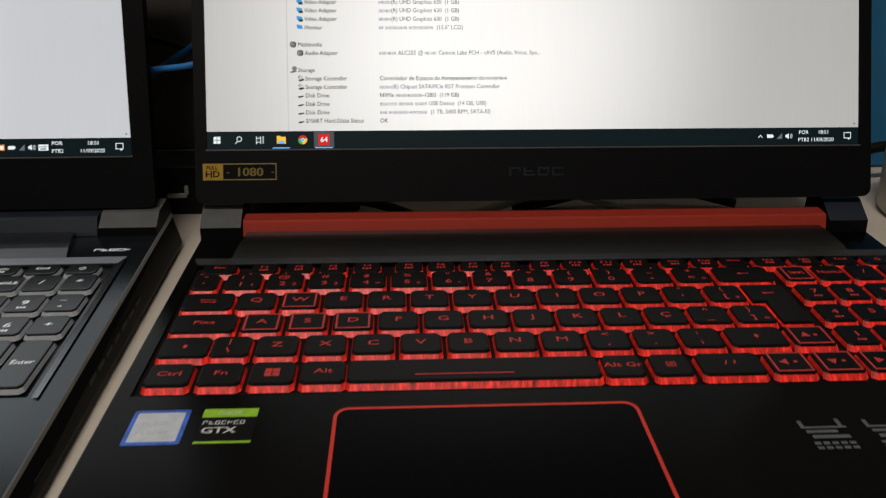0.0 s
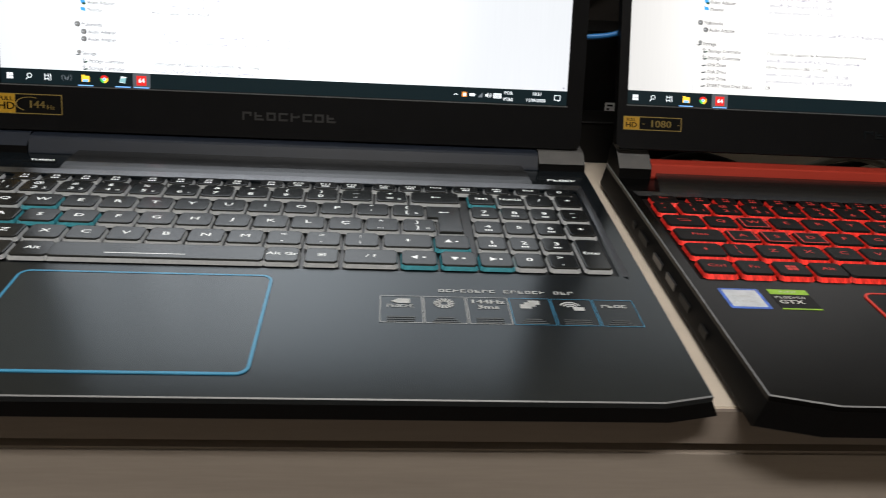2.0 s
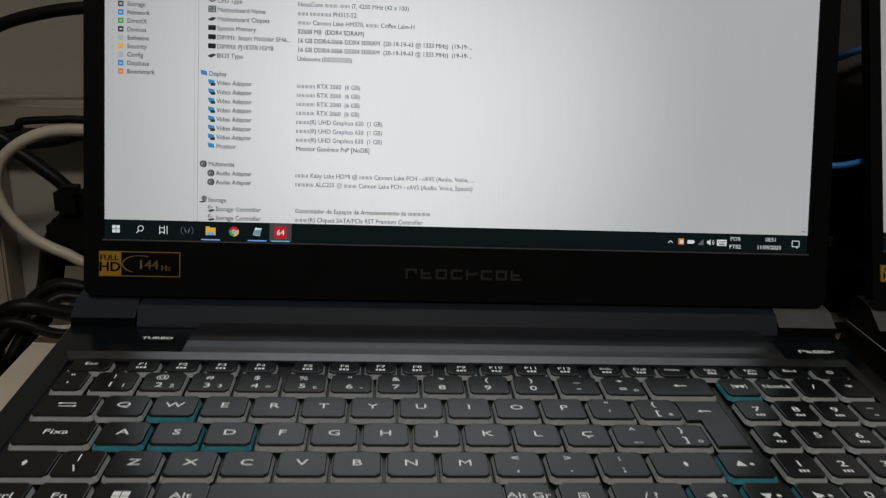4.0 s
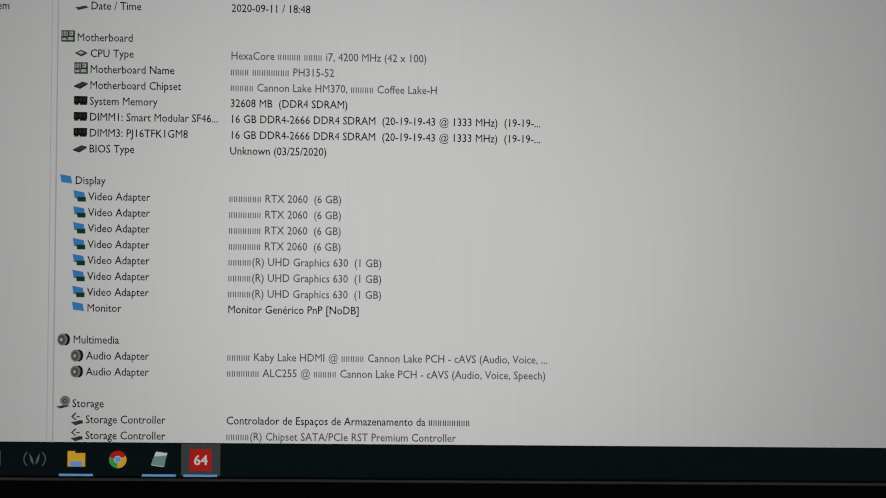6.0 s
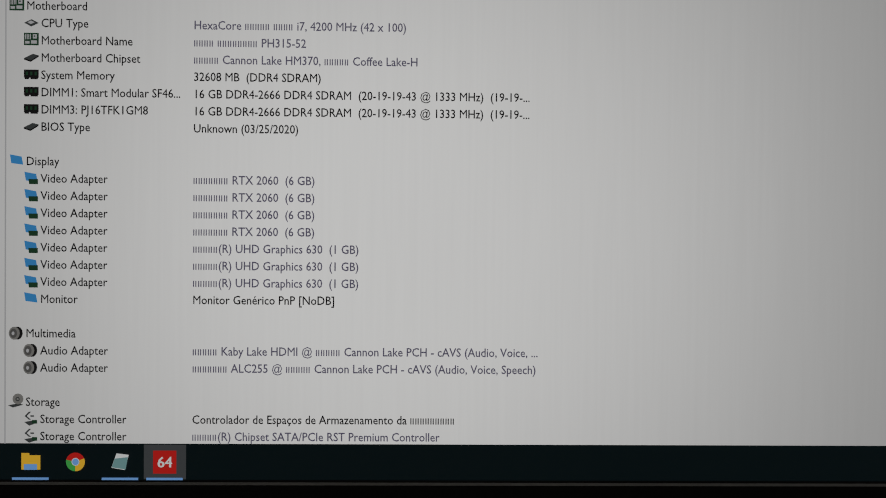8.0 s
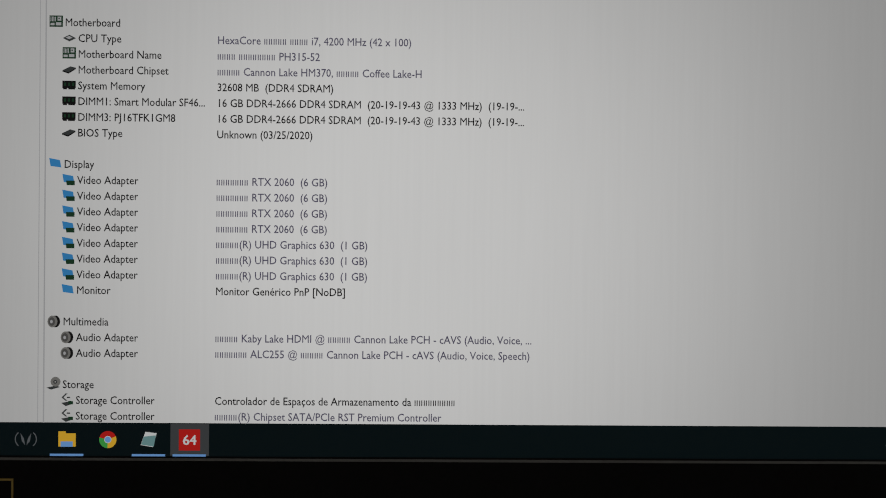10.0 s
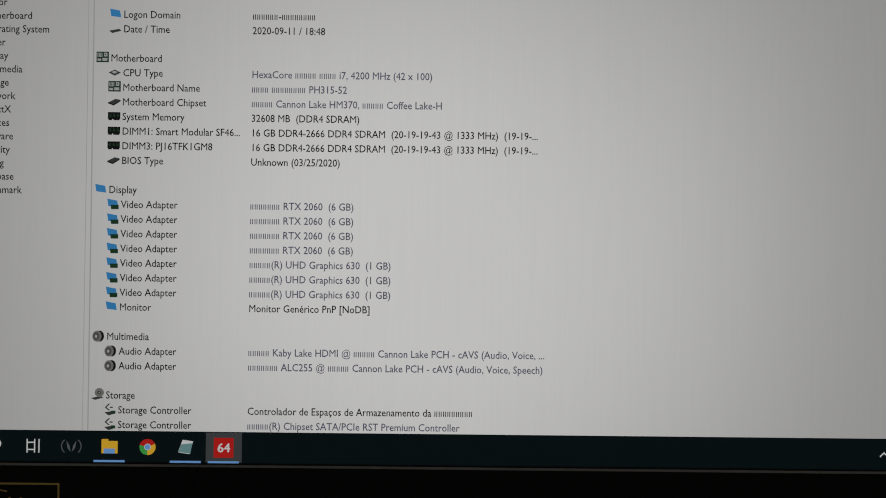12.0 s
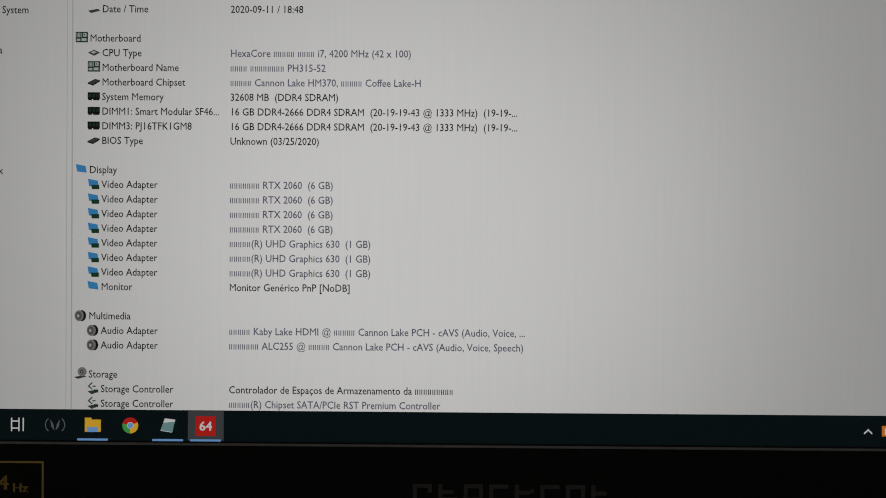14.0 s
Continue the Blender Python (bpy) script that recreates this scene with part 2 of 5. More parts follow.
class Geo:
    """Collects vertices and faces of one mesh."""

    def __init__(self):
        self.v, self.f, self.m = [], [], []

    def add(self, v, f, mi=0):
        n = len(self.v)
        self.v += [tuple(p) for p in v]
        self.f += [tuple(i + n for i in q) for q in f]
        self.m += [mi] * len(f)
        return self

    def box(self, x0, x1, y0, y1, z0, z1, mi=0, bevel=0.0):
        if not bevel:
            v = [(x, y, z) for z in (z0, z1) for y in (y0, y1) for x in (x0, x1)]
            return self.add(v, [(0, 2, 3, 1), (4, 5, 7, 6), (0, 1, 5, 4), (2, 6, 7, 3), (0, 4, 6, 2), (1, 3, 7, 5)], mi)
        bm = bmesh.new()
        bmesh.ops.create_cube(bm, size=1)
        for q in bm.verts:
            q.co = ((x0 + x1) / 2 + q.co.x * (x1 - x0), (y0 + y1) / 2 + q.co.y * (y1 - y0), (z0 + z1) / 2 + q.co.z * (z1 - z0))
        bmesh.ops.bevel(bm, geom=bm.edges[:], offset=bevel, segments=2, affect="EDGES")
        bm.verts.index_update()
        self.add([q.co for q in bm.verts], [[q.index for q in f.verts] for f in bm.faces], mi)
        bm.free()
        return self

    def prism(self, pts, z0, z1, mi=0, inset=0.0):
        """A closed outline in x and y, pulled up; the top edge is cut by inset."""
        n = len(pts)
        cx, cy = sum(p[0] for p in pts) / n, sum(p[1] for p in pts) / n
        rings = [(z0, 0.0)] + ([(z1 - inset, 0.0), (z1, inset)] if inset else [(z1, 0.0)])
        v = []
        for z, d in rings:
            for x, y in pts:
                k = math.hypot(x - cx, y - cy)
                v.append((x - (x - cx) / k * d, y - (y - cy) / k * d, z))
        f = [tuple(range(n))[::-1], tuple((len(rings) - 1) * n + i for i in range(n))]
        for r in range(len(rings) - 1):
            f += [(r * n + i, r * n + (i + 1) % n, (r + 1) * n + (i + 1) % n, (r + 1) * n + i) for i in range(n)]
        return self.add(v, f, mi)

    def moved(self, fn):
        self.v = [tuple(fn(*p)) for p in self.v]
        return self

    def mesh(self, name, mats, smooth=False):
        me = bpy.data.meshes.new(name)
        me.from_pydata(self.v, [], self.f)
        for m in mats:
            me.materials.append(m)
        if len(mats) > 1:
            me.polygons.foreach_set("material_index", self.m)
        if smooth:
            me.polygons.foreach_set("use_smooth", [True] * len(self.f))
        me.update()
        return me


def rounded(x0, x1, y0, y1, r, n=5):
    out = []
    for cx, cy, a in ((x1 - r, y1 - r, 0), (x0 + r, y1 - r, 90), (x0 + r, y0 + r, 180), (x1 - r, y0 + r, 270)):
        out += [(cx + r * math.cos(radians(a + 90 * k / n)), cy + r * math.sin(radians(a + 90 * k / n))) for k in range(n + 1)]
    return out


def part(name, g, mats, parent, label="", smooth=False):
    mats = mats if isinstance(mats, (list, tuple)) else [mats]
    ob = new(name, g if isinstance(g, bpy.types.Mesh) else g.mesh(name, mats, smooth))
    ob.parent = parent
    return tagged(ob, label)


def thing(name, m, label, category, group="", kind=""):
    ob = new(name)
    ob.matrix_world = m
    ob.empty_display_size = 0.05
    return tagged(ob, label, category, group, kind)


def solid(name, g, mats, label="", category="", kind="", smooth=False, group=""):
    mats = mats if isinstance(mats, (list, tuple)) else [mats]
    return tagged(new(name, g.mesh(name, mats, smooth)), label, category, group, kind)


def tube_geo(points, r, sides=10, steps=8):
    """A round cord along a smooth line through the points."""
    P = [Vector(p) for p in points]
    line = []
    for i in range(len(P) - 1):
        a, b, c, d = P[max(i - 1, 0)], P[i], P[i + 1], P[min(i + 2, len(P) - 1)]
        for k in range(steps):
            t = k / steps
            line.append(0.5 * (2 * b + (c - a) * t + (2 * a - 5 * b + 4 * c - d) * t * t + (3 * b - a - 3 * c + d) * t ** 3))
    line.append(P[-1])
    v, f = [], []
    for i, p in enumerate(line):
        tan = (line[min(i + 1, len(line) - 1)] - line[max(i - 1, 0)]).normalized()
        s = tan.orthogonal() if i == 0 else (s - tan * s.dot(tan))
        s.normalize()
        w = tan.cross(s)
        v += [p + (s * math.cos(2 * math.pi * k / sides) + w * math.sin(2 * math.pi * k / sides)) * r for k in range(sides)]
        if i:
            f += [((i - 1) * sides + k, (i - 1) * sides + (k + 1) % sides, i * sides + (k + 1) % sides, i * sides + k) for k in range(sides)]
    f += [tuple(range(sides))[::-1], tuple(len(v) - sides + k for k in range(sides))]
    return Geo().add(v, f)


def cable(points, r, m, label, name="cable"):
    return solid(name, tube_geo(points, r), m, label, "cable", smooth=True)


# ---- lettering: the built-in font, one outline a character ----
GLYPHS, BOLD = {}, {}


def load_glyphs(chars, store, weight):
    made = []
    for c in chars:
        for text in (c, c + "|"):
            cu = bpy.data.curves.new("glyph", "FONT")
            cu.body, cu.resolution_u, cu.size, cu.offset = text, 2, 1.0, 0.0 if c in "M4@#&$%" else weight
            ob = new("glyph", cu)
            made.append((c, text, ob))
    bpy.context.view_layer.update()
    dg = bpy.context.evaluated_depsgraph_get()
    reach = {}
    for c, text, ob in made:
        me = bpy.data.meshes.new_from_object(ob.evaluated_get(dg))
        v = [tuple(q.co) for q in me.vertices]
        reach[(c, len(text))] = max([q[0] for q in v], default=0.0)
        if len(text) == 1:
            store[c] = [v, [tuple(p.vertices) for p in me.polygons], 0.0]
        bpy.data.meshes.remove(me)
    for c, text, ob in made:
        cu = ob.data
        bpy.data.objects.remove(ob)
        bpy.data.curves.remove(cu)
    bar = reach[("|", 1)]
    for c in chars:
        store[c][2] = reach[(c, 2)] - bar


CHARS = ("ABCDEFGHIJKLMNOPQRSTUVWXYZabcdefghijklmnopqrstuvwxyz0123456789 ().,:;@-_/\\[]|=+*'\"!#$%?<>{}^çÇéãõ&")
load_glyphs(CHARS, GLYPHS, 0.007)
load_glyphs(CHARS, BOLD, 0.004)


def text_geo(g, text, x, y, size, wide=1.0, mi=0, tall=1.0, face=GLYPHS):
    """Writes in the x, y plane; ~ stands for one letter of a mark that is drawn as a plain bar. Returns where it ends."""
    for c in text:
        if c == "~":
            w = 0.455 * size * wide
            for a, b in ((0.10, 0.30), (0.55, 0.75)):
                g.add([(x + a * w, y, 0), (x + b * w, y, 0), (x + b * w, y + 0.50 * size * tall, 0), (x + a * w, y + 0.50 * size * tall, 0)], [(0, 1, 2, 3)], mi)
            x += w
            continue
        v, f, adv = face[c]
        for k in range(3 if face is BOLD else 1):
            g.add([(x + (p[0] + 0.022 * k) * size * wide, y + (p[1] + 0.010 * (k % 2)) * size * tall, 0.000012 * k) for p in v], f, mi)
        x += adv * size * wide
    return x


def text_width(text, size, wide=1.0, face=GLYPHS):
    return sum(0.455 * size * wide if c == "~" else face[c][2] * size * wide for c in text)


# ---- setting ----
def setting(name, g, m, label=""):
    return solid(name, g, m, label, "", "structure")


X0, X1, Y0, Y1, HC = -1.6, 2.2, -2.4, 0.24, 2.55
setting("floor", Geo().box(X0 - 0.1, X1 + 0.1, Y0 - 0.1, Y1 + 0.1, -0.1, 0.0), M_FLOOR, "brown floor of the room")
setting("ceiling", Geo().box(X0 - 0.1, X1 + 0.1, Y0 - 0.1, Y1 + 0.1, HC, HC + 0.1), M_CEIL, "white painted ceiling")
setting("wall_north", Geo().box(X0, X1, Y1, Y1 + 0.1, 0, HC), M_WALL, "greyish white painted wall behind the desk")
setting("wall_south", Geo().box(X0, X1, Y0 - 0.1, Y0, 0, HC), M_WALL, "plain painted wall")
setting("wall_west", Geo().box(X0 - 0.1, X0, Y0 - 0.1, Y1 + 0.1, 0, HC), M_WALL, "plain painted wall")
setting("wall_east", Geo().box(X1, X1 + 0.1, Y0 - 0.1, Y1 + 0.1, 0, HC), M_WALL, "plain painted wall")
setting("trim", Geo().box(X0, -0.10, 0.205, 0.2395, 0.808, 0.829, bevel=0.003), M_TRIM, "cream ledge running along the wall")
setting("trim", Geo().box(-0.352, -0.322, 0.214, 0.2395, 0.02, 0.810, bevel=0.002), M_TRIM, "cream upright cable trunking on the wall")

lamp = thing("ceiling_lamp", pose(0.02, -1.15, HC), "white strip lamp fixed to the ceiling", "lamp")
part("housing", Geo().box(-0.48, 0.48, -0.10, 0.10, -0.05, 0.0, bevel=0.006), M_CEIL, lamp)
part("diffuser", Geo().box(-0.46, 0.46, -0.085, 0.085, -0.07, -0.052, bevel=0.005), M_LAMP, lamp, "glowing lamp diffuser")

# ---- desk ----
Z0 = 0.744  # the desk top
desk = thing("desk", pose(0, 0, 0), "desk with pale beige top, brown edge and grey-brown drawers", "desk")
DX0, DX1, DY0, DY1 = -0.2145, 1.25, -0.2370, 0.20
part("tabletop", Geo().box(DX0, DX1, DY0, DY1, Z0 - 0.0165, Z0, bevel=0.0008), M_DESK, desk, "pale beige laminate top")
part("edge_band", Geo().box(DX0, DX1, DY0 - 0.0022, DY0 - 0.0001, Z0 - 0.0163, Z0 - 0.0004), M_DESKEDGE, desk, "brown edge band")
part("carcass", Geo().box(DX0 + 0.004, DX1 - 0.004, DY0 + 0.018, DY1 - 0.01, 0.03, Z0 - 0.0170), M_GAP, desk, "dark inside of the desk")
for a, b in ((DX0 + 0.002, 0.4020), (0.4056, 0.84), (0.844, DX1 - 0.002)):
    for z0, z1 in ((0.545, Z0 - 0.0226), (0.30, 0.541), (0.05, 0.296)):
        part("drawer_front", Geo().box(a, b, DY0, DY0 + 0.017, z0, z1, bevel=0.0012), M_DRAWER, desk)
part("plinth", Geo().box(DX0 + 0.01, DX1 - 0.01, DY0 + 0.03, DY1 - 0.02, 0.0, 0.0299), M_GAP, desk)

# ---- laptops ----
MM = 0.3442 / 1920  # one dot of the display
# key rows, bottom edges; columns as name, left edge, width
ROW_A_Y = [-0.0645, -0.0801, -0.0984, -0.1169, -0.13525, -0.1532]
ROW_B_Y = [-0.0637, -0.0799, -0.0989, -0.1180, -0.1367, -0.1563]
DEPTH = [0.0106, 0.0158, 0.0158, 0.0158, 0.0158, 0.0158]
P_ = 0.0188
KEY_PLAN = []


def key_row(r, keys):
    for legend, x, w in keys:
        KEY_PLAN.append((r, legend, x * 1.0184 + 0.0013, w * 1.0184))


KEY_PLAN.append((0, "Esc", -0.1700, 0.0168))
FN_X = (-0.1469, -0.1304, -0.1141, -0.0979, -0.0778, -0.0623, -0.0468, -0.0311, -0.0120, 0.0032, 0.0187, 0.0334, 0.0520, 0.0672, 0.0817)
for i, x in enumerate(FN_X):
    KEY_PLAN.append((0, "F%d" % (i + 1) if i < 12 else ("PrtSc", "Del", "Home")[i - 12], x, 0.0132))
for i, name in enumerate(("PgUp", "PgDn", "End", "power")):
    KEY_PLAN.append((0, name, 0.0984 + i * 0.0183, 0.0148))
key_row(1, [("'", -0.1693, 0.0119)] + [(s, -0.1548 + i * P_, 0.0166) for i, s in enumerate("1234567890-=")] + [("<", 0.0713, 0.0262)])
key_row(1, [("+-", 0.1030, 0.0145), ("NumLk", 0.1193, 0.0145), ("/", 0.1356, 0.0145), ("*", 0.1521, 0.0140)])
key_row(2, [("Tab", -0.1692, 0.0217)] + [(s, -0.1460 + i * P_, 0.0168) for i, s in enumerate("QWERTYUIOP'[")])
key_row(2, [(s, 0.1030 + i * 0.0163, 0.0143) for i, s in enumerate("789-")])
key_row(3, [("Fixa", -0.1690, 0.0262)] + [(s, -0.1408 + i * P_, 0.0168) for i, s in enumerate("ASDFGHJKLÇ_")] + [("]", 0.0660, 0.0168)])
key_row(3, [(s, 0.1030 + i * 0.0163, 0.0143) for i, s in enumerate("456+")])
key_row(4, [("^", -0.1690, 0.0195), ("\\", -0.1492, 0.0155)] + [(s, -0.1318 + i * P_, 0.0167) for i, s in enumerate("ZXCVBNM,.;")])
key_row(4, [("^ ", 0.0565, 0.0236), ("up", 0.0818, 0.0172)])
key_row(4, [(s, 0.1030 + i * 0.0163, 0.0143) for i, s in enumerate("123")])
key_row(5, [("Ctrl", -0.1688, 0.0168), ("Fn", -0.1498, 0.0165), ("win", -0.1311, 0.0170), ("Alt", -0.1123, 0.0170), ("space", -0.0940, 0.0932),
            ("Alt Gr", 0.0013, 0.0155), ("menu", 0.0197, 0.0155), ("/ ?", 0.0381, 0.0248), ("left", 0.0650, 0.0168), ("down", 0.0839, 0.0168),
            ("right", 0.1023, 0.0160), ("0", 0.1193, 0.0143), (".", 0.1356, 0.0143)])
ACCENT = {(2, "W"), (3, "A"), (3, "S"), (3, "D"), (4, "up"), (5, "left"), (5, "down"), (5, "right"), (1, "+-")}
KEYMESH = {}
PAIRS = {"_": ("^", ""), "1": ("!", "1"), "2": ("@", "2"), "3": ("#", "3"), "4": ("$", "="), "5": ("%", "c"), "6": ('"', "-"), "7": ("&", ""), "8": ("*", ""), "9": ("(", ""),
         "0": (")", ""), "-": ("_", ""), "=": ("+", "o"), "'": ('"', ""), "[": ("{", "a"), "]": ("}", "o"), ",": ("<", ""), ".": (">", ""), ";": (":", ""),
         "\\": ("|", "")}


def key_mesh(w, d, top, skirt, tag):
    k = (round(w, 4), round(d, 4), tag)
    if k not in KEYMESH:
        g = Geo()
        lit = tag[0] == "r"
        if lit:
            rings = [(0.0014, 0.0010, -0.0012), (-0.0001, -0.0010, -0.0006), (0.0004, 0.0006, 0.0014), (0.0008, 0.0010, 0.0022), (0.0013, 0.0015, 0.0024)]
        else:
            rings = [(0.0010, 0.0010, -0.0012), (-0.0001, -0.0004, -0.0002), (0.0005, 0.0005, 0.0016), (0.0008, 0.0008, 0.0023), (0.0012, 0.0012, 0.0024)]
        v = []
        for ix, iy, z in rings:
            c = 0.0016
            x0, x1, y0, y1 = ix, w - ix, iy, d - max(iy, 0.0004)
            v += [(x, y, z) for x, y in ((x0 + c, y0), (x1 - c, y0), (x1, y0 + c), (x1, y1 - c), (x1 - c, y1), (x0 + c, y1), (x0, y1 - c), (x0, y0 + c))]
        for r in range(4):
            for i in range(8):
                g.f.append((r * 8 + i, r * 8 + (i + 1) % 8, r * 8 + 8 + (i + 1) % 8, r * 8 + 8 + i))
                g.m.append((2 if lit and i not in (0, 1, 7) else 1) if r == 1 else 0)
        g.f.append(tuple(32 + i for i in range(8)))
        g.m.append(0)
        g.v = v
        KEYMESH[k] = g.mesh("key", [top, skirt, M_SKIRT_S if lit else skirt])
    return KEYMESH[k]


def enter_mesh(top, skirt):
    """The tall enter key: a wide upper part over a narrower lower one."""
    g = Geo()
    hh, hm, wl, wu = 0.0350, 0.0184, 0.0136, 0.0193
    corner = [(0.0, hm, 1, 1), (wu - wl, hm, 1, 1), (wu - wl, 0.0, 1, 1), (wu, 0.0, -1, 1), (wu, hh, -1, -1), (0.0, hh, 1, -1)]
    levels = [(0.0012, -0.0012), (0.0, 0.0001), (0.0003, 0.0011), (0.0006, 0.0022), (0.0011, 0.0024)]
    g.v = [(x + a * i, y + b * i, z) for i, z in levels for x, y, a, b in corner]
    for r in range(4):
        for i in range(6):
            g.f.append((r * 6 + i, r * 6 + (i + 1) % 6, r * 6 + 6 + (i + 1) % 6, r * 6 + 6 + i))
            g.m.append(1 if r == 1 else 0)
    g.f += [(24, 25, 28, 29), (25, 26, 27, 28)]
    g.m += [0, 0]
    return g.mesh("key", [top, skirt])


def legend_geo(name, w, d):
    """The print on a key, on a plane."""
    g = Geo()
    cx, cy = w / 2, d / 2

    def tri(px, py, s, a):
        g.add([(px + s * math.cos(a + k * 2.0944), py + s * math.sin(a + k * 2.0944), 0) for k in range(3)], [(0, 1, 2)])

    def bar(x0, x1, y0, y1):
        g.add([(x0, y0, 0), (x1, y0, 0), (x1, y1, 0), (x0, y1, 0)], [(0, 1, 2, 3)])

    if name == "space":
        bar(0.026, 0.063, 0.0045, 0.0051)
    elif name in ("up", "down", "left", "right"):
        tri(cx - 0.002, cy, 0.0023, {"up": 1.5708, "down": -1.5708, "left": 3.1416, "right": 0}[name])
        bar(cx + 0.0015, cx + 0.0030, cy - 0.0006, cy + 0.0006)
    elif name == "win":
        for a in (0, 1):
            for b in (0, 1):
                bar(cx - 0.0028 + a * 0.0029, cx - 0.0002 + a * 0.0029, cy - 0.0026 + b * 0.0027, cy - 0.0002 + b * 0.0027)
    elif name == "menu":
        bar(cx - 0.0018, cx + 0.0018, cy + 0.0012, cy + 0.0016)
        bar(cx - 0.0018, cx + 0.0018, cy - 0.0016, cy - 0.0012)
        bar(cx - 0.0018, cx - 0.0014, cy - 0.0012, cy + 0.0012)
        bar(cx + 0.0014, cx + 0.0018, cy - 0.0012, cy + 0.0012)
        bar(cx - 0.0009, cx + 0.0009, cy - 0.0004, cy + 0.0004)
    elif name == "Tab":
        bar(cx - 0.003, cx + 0.003, cy + 0.0008, cy + 0.0013)
        bar(cx - 0.003, cx + 0.003, cy - 0.0013, cy - 0.0008)
        tri(cx - 0.003, cy + 0.001, 0.0009, 3.1416)
        tri(cx + 0.003, cy - 0.001, 0.0009, 0)
    elif name in ("<", "enter"):
        cy = cy + (0.0085 if name == "enter" else 0.0)
        bar(cx - 0.001, cx + 0.003, cy - 0.0003, cy + 0.0003)
        tri(cx - 0.0015, cy, 0.0012, 3.1416)
    elif name in ("^", "^ "):
        tri(cx, cy + 0.0004, 0.0013, 1.5708)
        bar(cx - 0.0005, cx + 0.0005, cy - 0.0014, cy - 0.0002)
    elif name == "+-":
        for s in (-1, 1):
            tri(cx + s * 0.0012, cy, 0.0016, -1.5708)
            bar(cx + s * 0.0030 - 0.0002, cx + s * 0.0030 + 0.0002, cy - 0.0018, cy + 0.0018)
    elif name == "power":
        for k in range(10):
            a, b = 2.2 + k * 0.51, 2.2 + (k + 1) * 0.51
            g.add([(cx + r * math.cos(t), cy + r * math.sin(t), 0) for r, t in ((0.0011, a), (0.0015, a), (0.0015, b), (0.0011, b))], [(0, 1, 2, 3)])
        bar(cx - 0.0002, cx + 0.0002, cy, cy + 0.0017)
    elif name in PAIRS and w > 0.0110 and d > 0.014 and not (w < 0.0155 and name.isdigit()):
        up, third = PAIRS[name]
        tw = text_width(name, 0.0050, 1.35)
        text_geo(g, name, cx - 0.0008 - tw / 2, cy - 0.0048, 0.0050, 1.35)
        tw = text_width(up, 0.0044, 1.3)
        text_geo(g, up, cx - 0.0008 - tw / 2, cy + 0.0020, 0.0044, 1.3)
        if third:
            text_geo(g, third, cx + 0.0034, cy - 0.0050, 0.0036, 1.2)
    else:
        small = len(name) > 1
        size = (0.0041 if small else 0.0050) if d > 0.014 else (0.0030 if len(name) < 4 else 0.0026)
        wide = (1.40 if d > 0.014 else 1.05) if len(name) > 3 and w > 0.016 else (1.0 if len(name) > 3 else 1.40)
        tw = text_width(name, size, wide)
        text_geo(g, name, cx - tw / 2, cy - size * (0.26 if d > 0.014 else 0.02), size, wide)
        if d < 0.014 and name[0] in "FPD":
            for k in range(3):
                bar(cx - 0.0022 + k * 0.0015, cx - 0.0011 + k * 0.0015, cy - 0.0028, cy - 0.0014)
        if w < 0.0155 and name in "12346789" and d > 0.014:
            for k in range(3):
                bar(cx - 0.0020 + k * 0.0014, cx - 0.0010 + k * 0.0014, cy - 0.0048, cy - 0.0034)
    return g


